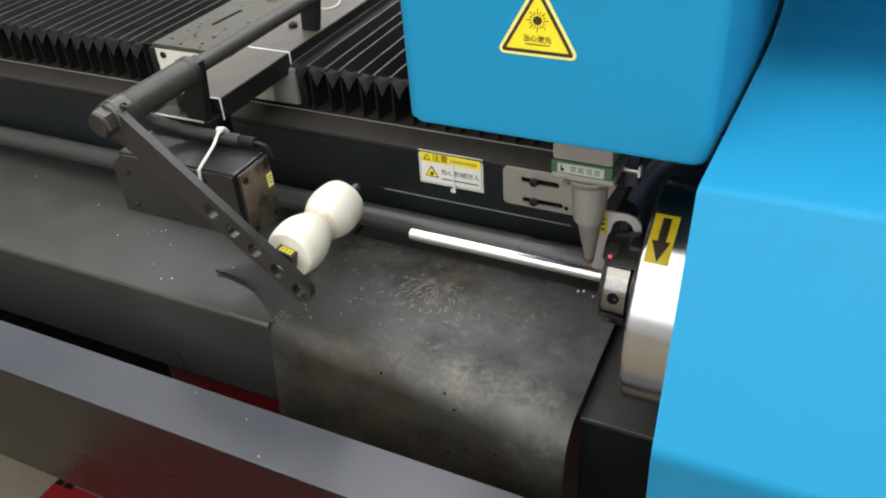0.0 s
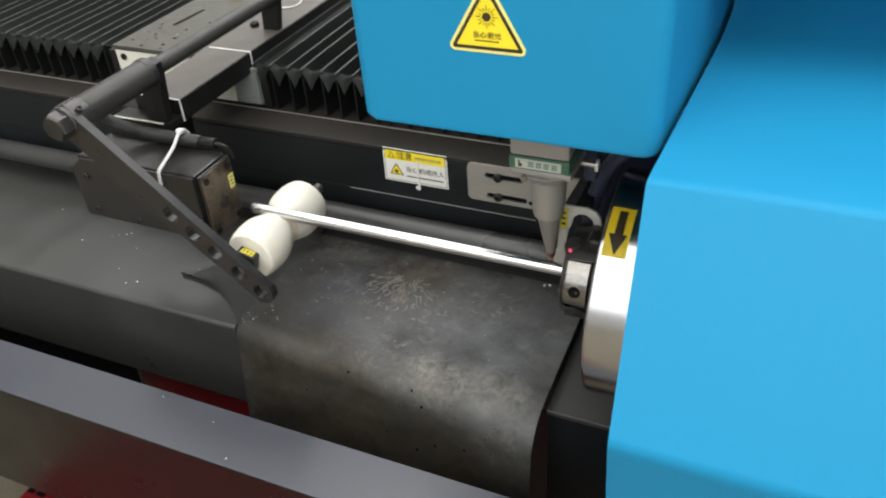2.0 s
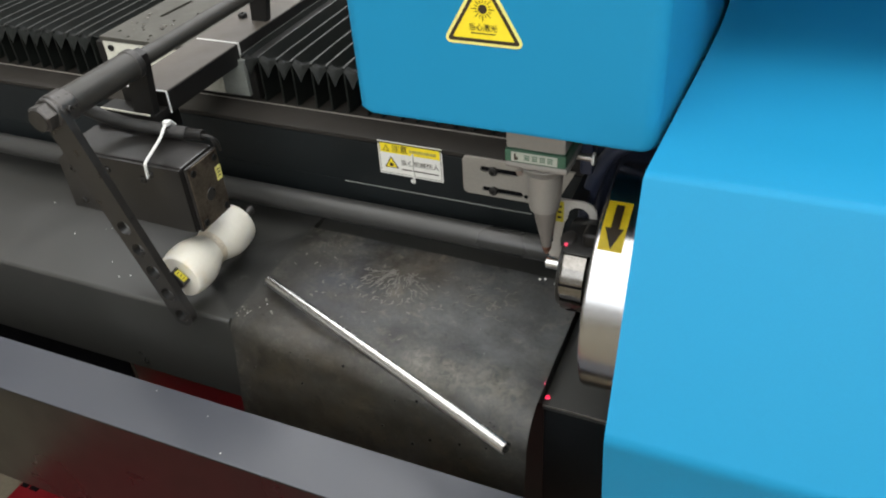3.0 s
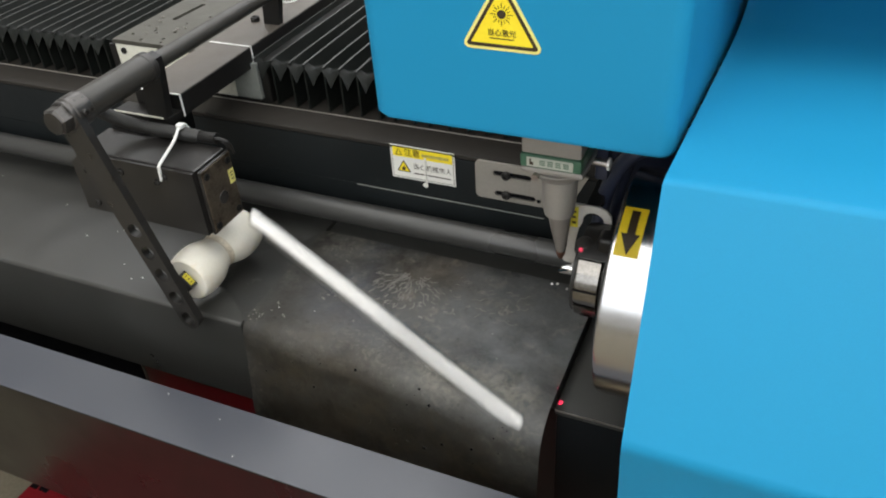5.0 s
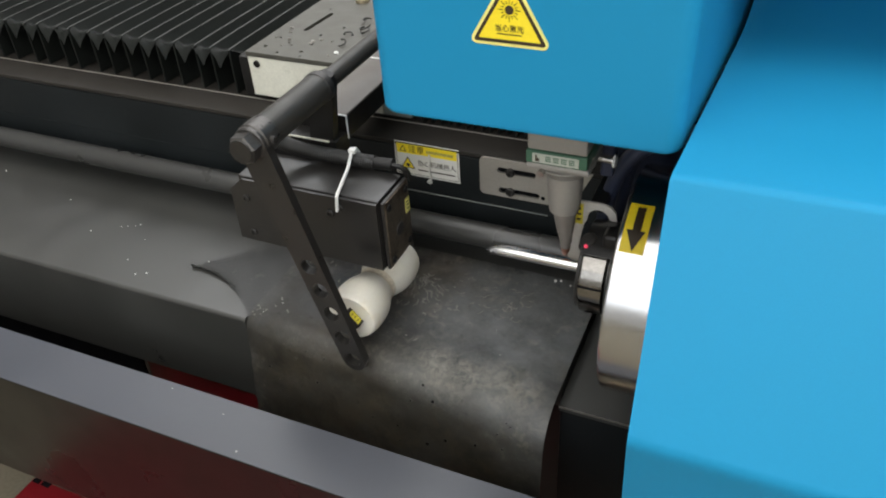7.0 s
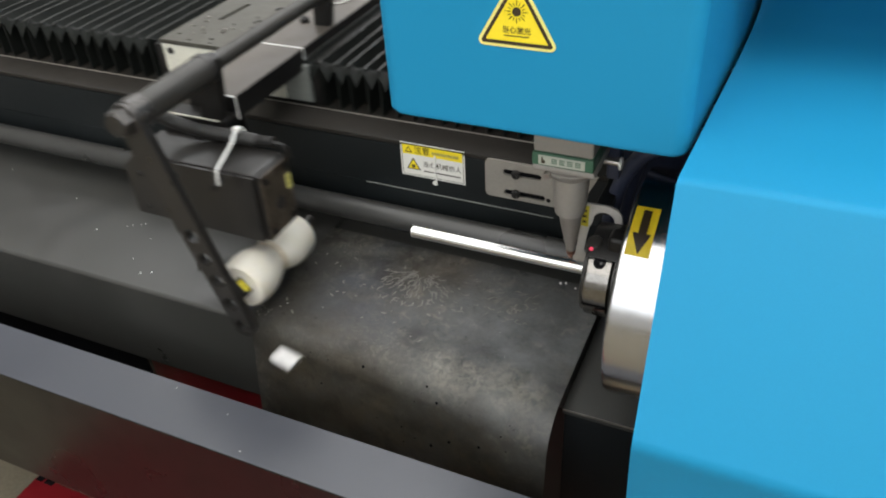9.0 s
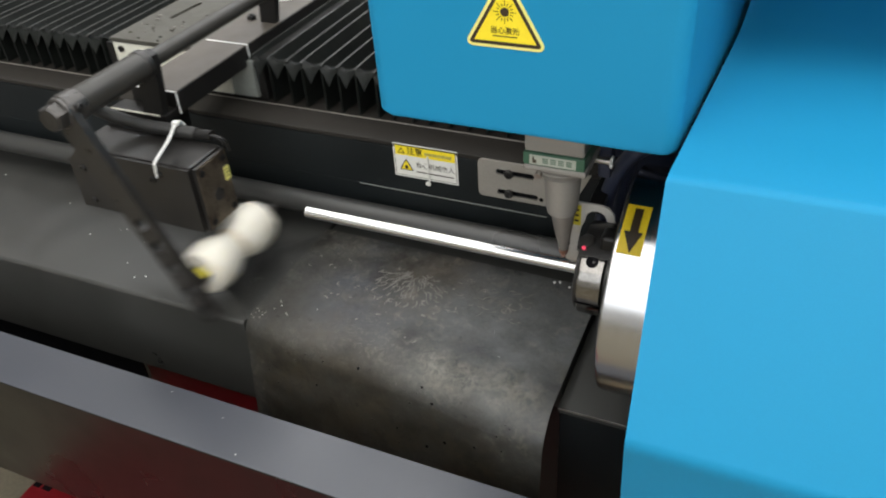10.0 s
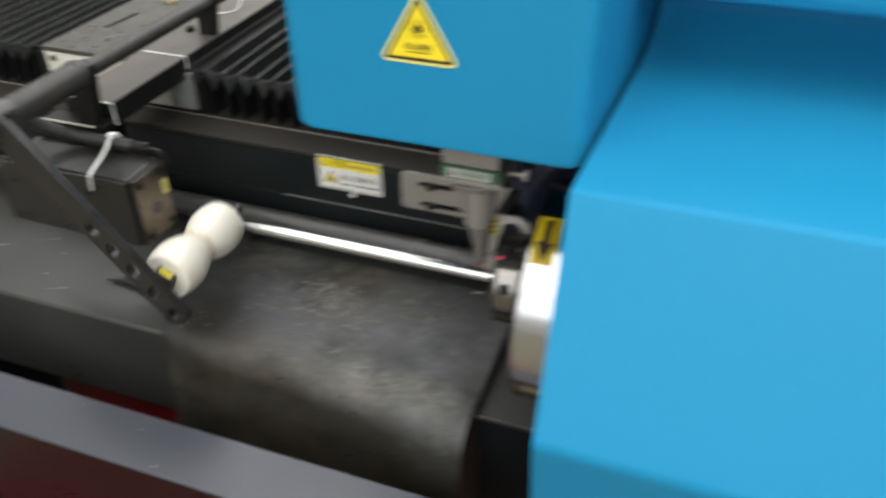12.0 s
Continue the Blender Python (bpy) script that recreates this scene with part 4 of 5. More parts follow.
        part("white_edge", box(-0.5752, -0.5744, y - 0.001, y + 0.0015, 1.064, 1.0963), TIE, beam)
    strap = part("lower_strap", box(-0.672, -0.576, 0.0488, 0.0768, 1.0630, 1.0735, 0.001), BLACK, c)
    part("strap_edge", box(-0.671, -0.586, 0.0478, 0.0490, 1.0715, 1.0738), CREAM, strap, "pale bare edge of the strap")
    # block hanger
    part("hanger", box(-0.665, -0.60, 0.028, 0.12, 1.02, 1.064, 0.003), BLACK, c)
    # uprights for the shaft
    for y, wide, low in ((0.050, 0.030, 0.0756), (0.335, 0.024, 0.0535)):
        part("upright", plate([(-wide, -low), (0.004, -low), (0.013, -0.004), (0.012, 0.010), (0.0, 0.0155), (-0.013, 0.010), (-0.020, -0.004)], [], (PIV.x, y + 0.012, PIV.z), (1, 0, 0), (0, 0, 1), 0.012, 0.001), BLACK, c)
    part("foot_screw", screw((-0.630, 0.343, 1.0955), (0, 0, 1), 0.0075, 0.007), BLACK, c)
    part("shaft", rod((PIV.x, -0.085, PIV.z), (PIV.x, 0.40, PIV.z), 0.0115, 32, 0.001), SHAFT, c, "satin black round shaft")
    sl = part("sleeve", rod((PIV.x, -0.072, PIV.z), (PIV.x, 0.046, PIV.z), 0.0185, 36, 0.0012), SHAFT, c, "thick black sleeve on the shaft")
    part("sleeve_collar", rod((PIV.x, 0.036, PIV.z), (PIV.x, 0.0475, PIV.z), 0.0196, 36, 0.001), OXIDE, sl)
    part("rear_tie", sweep(curve_points([(-0.640, 0.425, 1.0975), (-0.617, 0.428, 1.0978), (-0.607, 0.448, 1.1000), (-0.609, 0.47, 1.112)], 5), 0.0011, 8), TIE, c, "white cable tie")
    # gripping block
    block = part("block", box(-0.672, -0.4785, -0.032, 0.032, 0.958, 1.0555, 0.003), BLOCKM, c, "black steel gripping block")
    part("end_groove", box(-0.4787, -0.4762, -0.0290, 0.0290, 0.961, 1.0515), DARK, c)
    part("end_cap", box(-0.4765, -0.4722, -0.0312, 0.0312, 0.959, 1.0535, 0.0012), ARMM, c)
    fpl = part("block_face", box(-0.4723, -0.471, -0.0298, 0.0298, 0.9605, 1.0520, 0.0005), FACE, c, "scorched brown steel face plate of the block")
    for y, z in ((-0.022, 1.043), (0.022, 1.043), (0.022, 0.969), (-0.022, 0.969)):
        part("socket_screw", screw((-0.4711, y, z), (1, 0, 0), 0.0048, 0.0022), BLACK, fpl)
    part("gap", lathe([(0, 0.009), (0.0006, 0.0088)], (-0.4711, 0, 1.0), (1, 0, 0), 20), BOLT, fpl)
    mark = part("yellow_mark", box(-0.4712, -0.4706, 0.0185, 0.0292, 1.009, 1.029), PALEYEL, fpl, "small yellow label")
    for z in (1.0245, 1.0200, 1.0150):
        part("text_bar", box(-0.4707, -0.4704, 0.0212, 0.0268, z - 0.0008, z + 0.0008), INK, mark)
    for x, z in ((-0.662, 1.026), (-0.662, 0.975), (-0.592, 0.968), (-0.542, 1.030), (-0.60, 1.035), (-0.528, 1.040)):
        part("socket_screw", screw((x, -0.0358, z), (0, -1, 0), 0.0052, 0.003), ARMM, block)
    part("side_plate", plate([(-0.684, 0.962), (-0.4795, 0.9595), (-0.4795, 1.0530), (-0.664, 1.0525), (-0.684, 1.036)], [], (0, -0.0322, 0), (1, 0, 0), (0, 0, 1), 0.004, 0.0012), BLOCKM, block)
    part("end_plate", box(-0.684, -0.6725, -0.030, 0.030, 0.966, 1.034, 0.002), BLACK, block)
    # hose on the block
    hose = part("hose", sweep(curve_points([(-0.648, -0.020, 1.120), (-0.632, 0.006, 1.090), (-0.604, 0.022, 1.0720), (-0.560, 0.030, 1.0660), (-0.515, 0.033, 1.0645)], 30), 0.0087, 14, None, 0.06), HOSE, c, "black corrugated cable hose")
    part("hose_end", rod((-0.518, 0.033, 1.0645), (-0.490, 0.034, 1.0655), 0.0075, 16), BLACK, hose)
    part("cable", sweep(curve_points([(-0.492, 0.034, 1.0655), (-0.482, 0.0345, 1.0635), (-0.4765, 0.0350, 1.0590), (-0.4750, 0.0355, 1.050)], 6), 0.0028, 8), BLACK, hose)
    part("cable", sweep(curve_points([(-0.492, 0.031, 1.067), (-0.480, 0.0325, 1.066), (-0.4725, 0.0350, 1.0600), (-0.4700, 0.0365, 1.046)], 6), 0.0024, 8), BLACK, hose)
    tie = part("cable_tie", sweep(curve_points([(-0.531, -0.0380, 1.036), (-0.5285, -0.0388, 1.0535), (-0.5290, -0.034, 1.0590), (-0.5360, 0.004, 1.0680), (-0.5405, 0.024, 1.0765), (-0.542, 0.036, 1.0775), (-0.542, 0.044, 1.068)], 6), 0.0021, 8), TIE, c, "white nylon cable tie")
    part("tie_head", box(-0.5455, -0.5365, 0.025, 0.033, 1.0755, 1.0815, 0.0012), TIE, tie)
    return c


STEELDARK = mat("dull_steel_plate", (0.082, 0.079, 0.066), 0.42, metal=0.35, var=0.15, scale=25, bump=0.04, stain=(0.06, 0.055, 0.045), stain_scale=18)
CAR = carriage()


def swing_arm():
    """Arm that swings about the shaft, with the nylon roller at its end; built in its raised pose."""
    d = Vector((0.1985, 0, -0.1675)).normalized()
    n = Vector((d.z, 0, -d.x)) * -1
    L = 0.300
    out = []
    w0, w1 = 0.0190, 0.0155
    for k in range(9):
        a = radians(90 + 180 * k / 8)
        out.append((w0 * math.cos(a), w0 * math.sin(a)))
    for k in range(9):
        a = radians(-90 + 180 * k / 8)
        out.append((L + w1 * math.cos(a), w1 * math.sin(a)))
    holes = [ring(s, 0.0, 0.0103, 18) for s in (0.1585, 0.1925, 0.227, 0.2635, 0.2985)]
    bm = plate(out, holes, PIV + Vector((0, -0.0055, 0)), d, n, 0.011, 0.0012)
    arm = part("swing_arm", bm, ARMM, CAR, "dark steel arm drilled with a row of holes", base=PIV)
    part("hub", rod(PIV + Vector((0, -0.0125, 0)), PIV + Vector((0, 0.012, 0)), 0.0205, 36, 0.0015), BOLT, arm)
    part("washer", rod(PIV + Vector((0, -0.0180, 0)), PIV + Vector((0, -0.0125, 0)), 0.0192, 32), BOLT, arm)
    part("collar_screw", lathe([(0, 0.0042), (0.0075, 0.0042), (0.0082, 0.0036), (0.0082, 0.0022), (0.006, 0.0020)], PIV + Vector((0.0128, -0.004, 0.0112)), (0.75, 0, 0.66), 14), ARMM, arm)
    bolt = part("hex_bolt", lathe([(0, 0.0172), (0.0125, 0.0172), (0.0150, 0.0150)], PIV + Vector((0, -0.0180, 0)), (0, -1, 0), 6), BOLT, arm, "large worn hexagon bolt head")
    part("bolt_face", lathe([(0, 0.0142), (0.0012, 0.0136), (0.0012, 0.0105), (0.0006, 0.0095), (0.0006, 0.004)], PIV + Vector((0, -0.0329, 0)), (0, -1, 0), 32), ARMM, bolt)
    c = PIV + Vector((0.195, 0, -0.171)).normalized() * 0.2595
    half_roll = [(0.0, 0.0270), (0.004, 0.0275), (0.012, 0.0300), (0.022, 0.0339), (0.032, 0.0371), (0.040, 0.0384), (0.049, 0.0390), (0.060, 0.0386), (0.069, 0.0375), (0.0755, 0.0362), (0.0785, 0.0350), (0.080, 0.0332), (0.080, 0.012)]
    roll = [(y * 0.835, r * 0.905) for y, r in [(-y, r) for y, r in half_roll[:0:-1]] + half_roll]
    part("roller", lathe(roll, (c.x, 0, c.z), (0, 1, 0), 56), NYLON, arm, "white nylon double-cone roller")
    part("dirt_band", lathe([(y, r * 0.905 + 0.00025) for y, r in ((-0.0065, 0.0291), (-0.0032, 0.0277), (0.0, 0.0271), (0.0032, 0.0277), (0.005, 0.0285))], (c.x, 0, c.z), (0, 1, 0), 48, None, False), GRIME, arm, "brown worn dirt band round the waist")
    part("axle", rod((c.x, -0.0700, c.z), (c.x, 0.102, c.z), 0.0070, 20), BOLT, arm, "bare steel axle through the roller")
    turn = Matrix.Translation((c.x, 0, c.z)) @ pose(0, 0, 0, 0, 14, 0)
    bm = box(-0.0125, 0.0125, -0.0790, -0.0655, -0.0125, 0.0125, 0.0015)
    bm.transform(turn)
    spacer = part("spacer", bm, ARMM, arm, "black square spacer between the arm and the roller")
    bm = box(-0.0085, 0.0085, -0.0768, -0.0680, 0.0124, 0.0129, 0.0002, 1)
    bm.transform(turn)
    tag = part("yellow_tag", bm, LIME, spacer, "yellow label on the spacer")
    for x in (-0.0050, 0.0, 0.0050):
        bm = box(x - 0.0007, x + 0.0007, -0.0742, -0.0706, 0.0128, 0.0131)
        bm.transform(turn)
        part("text_bar", bm, INK, tag)
    return arm


ARM = swing_arm()

# ---- bellows ----
FOLDS = []


def bellows(name, fixed, edge, count, half):
    """Accordion cover: rigid pleats from the fixed end to the carriage, with a gusset over each gap at the front corner."""
    b = thing(name, (fixed, 0.35, ZL), "black cloth accordion bellows covering the slideway", "bellows", "bellows beside the carriage")
    yf, zt, z0 = 0.2455, 1.0775, ZL + 0.0015

    def section(d, e):
        """One pleat line from the front foot over the corner to the back; d, e: how deep the valley is on top and in front."""
        return [(yf + 0.060 * e, z0), (yf + 0.058 * e, zt - 0.028), (yf + 0.010 * e, zt - 0.008 * d), (yf + 0.004 + 0.008 * e, zt + 0.0015 - 0.013 * d), (yf + 0.05, zt + 0.002 - 0.0400 * d), (0.602, zt + 0.002 - 0.0400 * d)]

    lines = ((-half * 0.50, section(1.0, 1.0)), (-0.0026, section(0.10, 0.5)), (-0.0014, section(0.0, 0.0)), (0.0014, section(0.0, 0.0)), (0.0026, section(0.10, 0.35)), (half * 0.45, section(0.52, 0.8)), (half * 0.95, section(0.85, 0.95)), (half * 1.50, section(1.0, 1.0)))
    bm = bmesh.new()
    for x, sec in lines:
        for y, z in sec:
            bm.verts.new((x, y - 0.35, z - ZL))
    bm.verts.ensure_lookup_table()
    n = len(lines[0][1])
    for k in range(len(lines) - 1):
        for j in range(n - 1):
            f = bm.faces.new((bm.verts[k * n + j], bm.verts[k * n + j + 1], bm.verts[(k + 1) * n + j + 1], bm.verts[(k + 1) * n + j]))
            # Crest faces take the lighter, lit colour.
            f.material_index = 1 if k == 2 and j > 1 else 0
    fold = finish(bm, "fold", FOLD, 0.3)
    fold.materials.append(LIP)
    gussets = []
    for side in (0, 1):
        bm = bmesh.new()
        w, out = half * 1.04, 0.0004 * side
        rows = []
        for f, drop, up, back in ((-1.0, 0.0015, 0.0, 0.0), (-0.55, 0.0105, -0.003, 0.0006), (0.0, 0.0265, -0.0055, 0.0016), (0.45, 0.0125, -0.003, 0.0006), (1.0, 0.0015, 0.0, 0.0)):
            rows.append([bm.verts.new((f * w, y - 0.35, z - ZL)) for y, z in ((yf + 0.010 + out, zt + 0.001 + up * 1.3), (yf + 0.003 + out, zt + 0.0004 + up), (yf - 0.0008 + out, zt - 0.003 + up * 0.6 - drop * 0.15), (yf - 0.0012 + out - back * 3.5, zt - drop - 0.002))])
        for p, q in zip(rows, rows[1:]):
            for j in range(3):
                bm.faces.new((p[j], p[j + 1], q[j + 1], q[j]))
        bmesh.ops.solidify(bm, geom=bm.faces[:], thickness=0.0006)
        gussets.append(finish(bm, "gusset", FOLD, 0.9))
    rnd = random.Random(count)
    uneven = [rnd.uniform(-0.16, 0.16) for k in range(count + 1)]
    for k in range(count):
        for name2, me, f in (("fold", fold, (k + 0.5 + uneven[k]) / count), ("gusset", gussets[k % 2], (k + 1 + (uneven[k] + uneven[k + 1]) / 2) / count)):
            if k == count - 1 and name2 == "gusset":
                continue
            ob = new(name2, me)
            ob.parent = b
            ob.location = ((edge - fixed) * f, 0, 0)
            FOLDS.append((ob, (edge - fixed) * f, f))
    return b


bellows("bellows", -1.646, -0.853, 28, 0.0168)
bellows("bellows", -0.14, -0.582, 16, 0.0150)

# ---- tubes ----
def tube_piece(x0, length, slant=0.0):
    """A length of tube; slant: how far the underside of its free end reaches out and its top falls back."""
    bm = bmesh.new()
    r, w, seg = 0.0072, 0.001, 28
    loops = []
    for x, rr in ((0, r - w), (0, r), (length, r), (length, r - w)):
        loops.append([bm.verts.new((x - (-slant * math.sin(k * 2 * math.pi / seg) if x == 0 else 0), rr * math.cos(k * 2 * math.pi / seg), rr * math.sin(k * 2 * math.pi / seg))) for k in range(seg)])
    loops.append(loops[0])
    for a, b in zip(loops, loops[1:]):
        for k in range(seg):
            bm.faces.new((a[k], a[(k + 1) % seg], b[(k + 1) % seg], b[k]))
    ob = new("steel_tube", finish(bm, "steel_tube", CHROME))
    ob.location = (x0, 0, 1.0)
    return tagged(ob, "bright polished round steel tube", "tube", "tubes")


L1, L2, LO, L3 = 0.439, 0.439, 0.020, 0.413
X0 = -0.25
TUBES = []
for off, ln in ((0, L1), (L1, L2), (L1 + L2, LO), (L1 + L2 + LO, L3), (L1 + L2 + LO + L3, 0.95)):
    TUBES.append((tube_piece(X0 + off, ln, 0.011 if ln == LO else 0.0), off))

# ---- small dirt ----
BEADS = ((-0.078, 0.141, 0.0021), (-0.071, 0.144, 0.0018), (-0.056, 0.138, 0.0017), (-0.12, 0.02, 0.0007), (-0.10, -0.02, 0.0006), (-0.36, -0.02, 0.0008), (-0.425, -0.055, 0.0009), (-0.41, -0.03, 0.0010))


def crumbs():
    bm = bmesh.new()
    rnd = random.Random(7)
    spots = [(-0.80, 0.02), (-0.69, -0.02), (-0.655, -0.045), (-0.735, 0.06), (-0.74, 0.055), (-0.90, 0.08), (-0.70, 0.03), (-0.76, 0.045), (-0.752, 0.05)]
    for k in range(5):
        f = rnd.random()
        spots.append((-0.575 + 0.085 * f, 0.006 + 0.075 * f + rnd.gauss(0, 0.004)))
    for k in range(8):
        spots.append((rnd.uniform(-1.5, -0.46), rnd.uniform(-0.06, 0.12)))
    for x, y in spots:
        s = rnd.uniform(0.0006, 0.0014)
        box(x - s, x + s, y - s * 0.7, y + s * 0.7, ZB - 0.0002, ZB + s, s * 0.3, 1, bm)
    for k in range(3):
        x, y, s = rnd.uniform(-0.7, 0.0), rnd.uniform(-0.235, -0.175), rnd.uniform(0.0005, 0.0008)
        box(x - s, x + s, y - s, y + s, 0.7998, 0.80 + s, s * 0.3, 1, bm)
    solo("metal_crumbs", bm, TIE, "tiny pale crumbs of cut metal on the bed", "crumbs", kind="stuff")
    bm = bmesh.new()

    def worm(x, y, t, l, w, bend):
        """A thin curved sliver lying on the sheet."""
        left, right = [], []
        for k in range(5):
            f = k / 4 - 0.5
            a = t + bend * f
            px, py = x + math.cos(a) * l * f, y + math.sin(a) * l * f
            ww = w * (1 - 1.5 * f * f)
            z = 0.8564 - 0.004 * (x + 0.443) / 0.43 + 0.0008 * rnd.random()
            left.append(bm.verts.new((px - math.sin(a) * ww, py + math.cos(a) * ww, z)))
            right.append(bm.verts.new((px + math.sin(a) * ww, py - math.cos(a) * ww, z)))
        for k in range(4):
            bm.faces.new((left[k], right[k], right[k + 1], left[k + 1]))

    for k in range(96):
        a, r = radians(rnd.uniform(-165, -15)), rnd.uniform(0.012, 0.062)
        worm(-0.262 + math.cos(a) * r * 1.05, 0.098 + math.sin(a) * r * 1.25, a + rnd.gauss(0, 0.3), rnd.uniform(0.007, 0.018), rnd.uniform(0.0006, 0.0014), rnd.gauss(0, 1.1))
    for k in range(34):
        worm(rnd.uniform(-0.21, -0.09), rnd.uniform(0.035, 0.115), rnd.gauss(0.5, 0.4), rnd.uniform(0.006, 0.014), rnd.uniform(0.0004, 0.0009), rnd.gauss(0, 1.2))
    for k in range(40):
        worm(rnd.uniform(-0.43, -0.16), rnd.uniform(-0.045, 0.1), rnd.uniform(0, 3), rnd.uniform(0.003, 0.008), rnd.uniform(0.0008, 0.0016), rnd.gauss(0, 0.9))
    for k in range(10):
        f = rnd.random()
        worm(-0.443 + 0.030 * f + rnd.gauss(0, 0.006), -0.070 + 0.035 * rnd.random(), rnd.uniform(0, 3), rnd.uniform(0.002, 0.005), rnd.uniform(0.0006, 0.0012), rnd.gauss(0, 0.9))
    for x, y, r in ((-0.111, 0.074, 0.0085), (-0.120, 0.062, 0.006)):
        for k in (0, 1, 3, 4):
            a = k * 1.1 + rnd.uniform(-0.3, 0.3)
            worm(x + r * math.cos(a), y + r * 0.9 * math.sin(a), a + 1.57, 0.007, 0.0013, 0.9)
    bmesh.ops.solidify(bm, geom=bm.faces[:], thickness=0.0007)
    solo("metal_dust", bm, DUST, "scattered curved slivers of grey metal dust on the sheet", "metal dust", kind="stuff")
    # beads of slag under the place of the cut
    bm = bmesh.new()
    for x, y, s in BEADS:
        lathe([(-s * 0.7, s * 0.6), (0, s), (s * 0.7, s * 0.6)], (x, y, 0.8545 - 0.004 * (x + 0.443) / 0.43 + s * 0.9), (0, 0, 1), 7, bm)
    solo("slag_beads", bm, TIE, "small pale beads of slag on the rubber sheet", "slag", kind="stuff")


crumbs()


# ---- sparks ----
CUT = Vector((-0.0275, -0.0035, 0.9915))


def shower(strands, label):
    """Glowing streaks that leave the cut and fall; each strand is a list of places and a radius."""
    s = thing("spark_shower", (-0.027, 0, 1.0), label, "sparks", "spark showers")
    for k, (ctrl, r) in enumerate(strands):
        part("spark", sweep(curve_points(ctrl, 6), r, 5), SPARKDIM if k % 3 == 2 else SPARK, s)
    return s


def fan(seed, count, ends, spread, r):
    """Strands from the cut to round about the given ends."""
    rnd = random.Random(seed)
    out = []
    for k in range(count):
        end = Vector(ends[k % len(ends)]) + Vector((rnd.gauss(0, spread), rnd.gauss(0, spread), rnd.gauss(0, spread)))
        mid = CUT.lerp(end, rnd.uniform(0.4, 0.6)) + Vector((rnd.gauss(0, 0.003), rnd.gauss(-0.002, 0.002), 0.008))
        out.append(([CUT, mid, end], r * rnd.uniform(0.7, 1.2)))
    return out


def burst_strands():
    """Sparks that strike the sheet, burst there and run on over its edge."""
    rnd = random.Random(3)
    burst = Vector((-0.044, -0.042, 0.868))
    out = fan(4, 12, [(-0.050, -0.040, 0.862), (-0.022, -0.03, 0.875), (-0.035, -0.025, 0.90)], 0.006, 0.0002)
    for k in range(5):
        out.append(([CUT, Vector((-0.034 + 0.002 * k, -0.015, 0.925)), burst + Vector((rnd.uniform(-0.004, 0.004), 0, 0))], 0.00021))
    for k in range(26):
        a = k * 0.2417 + rnd.uniform(0, 0.1)
        l = rnd.uniform(0.008, 0.021)
        d = Vector((math.cos(a), 0.25 * math.sin(a) - 0.1, math.sin(a) * 0.9))
        if d.z < -0.4:
            d = Vector((d.x, d.y - 0.5, -0.4))
        out.append(([burst + d * 0.002, burst + d * l * 0.6, burst + d * l], 0.00017))
    for k, (x1, z1) in enumerate(((-0.078, 0.716), (-0.066, 0.716), (-0.058, 0.76), (-0.050, 0.80), (-0.036, 0.79), (-0.018, 0.815))):
        out.append(([burst + Vector((0.003 * k - 0.008, -0.002, -0.002)), Vector((-0.046 + 0.004 * k, -0.085, 0.8655)), Vector(((x1 - 0.04) / 2, -0.113, (z1 + 0.862) / 2)), (x1, -0.1165, z1)], 0.00021))
    return out


first = fan(8, 9, [(-0.020, -0.018, 0.860), (-0.027, -0.034, 0.860), (-0.012, -0.025, 0.872), (0.005, -0.030, 0.862)], 0.004, 0.00028)
first += [([CUT, (-0.012, -0.022, 0.930), (0.004, -0.030, 0.872), (0.018, -0.036, 0.850), (0.045, -0.040, 0.838)], 0.00036), ([(0.014, -0.036, 0.852), (0.024, -0.045, 0.842), (0.036, -0.055, 0.836)], 0.0003), ([(0.010, -0.036, 0.856), (0.018, -0.040, 0.862), (0.028, -0.044, 0.850)], 0.00028)]
second = [([CUT, (-0.034, -0.012, 0.972), (-0.040, -0.020, 0.955)], 0.0004), ([CUT, (-0.030, -0.012, 0.965), (-0.027, -0.018, 0.935), (-0.022, -0.020, 0.905), (-0.026, -0.020, 0.866)], 0.0003), ([CUT, (-0.027, -0.012, 0.970), (-0.031, -0.020, 0.945)], 0.0004), ([CUT, (-0.038, -0.010, 0.965), (-0.046, -0.018, 0.925)], 0.0002)]
third = fan(2, 5, [(-0.030, -0.02, 0.90), (-0.022, -0.02, 0.88)], 0.004, 0.00025)
SHOWERS = [(2.56, 2.76, shower(first, "orange sparks falling on the bench from the first cut")), (4.62, 4.85, shower(second, "few pale orange sparks dropping under the cut")), (8.44, 8.60, shower(third, "thin orange sparks dropping under a short cut")), (10.94, 11.03, shower(burst_strands(), "orange sparks bursting on the rubber sheet"))]


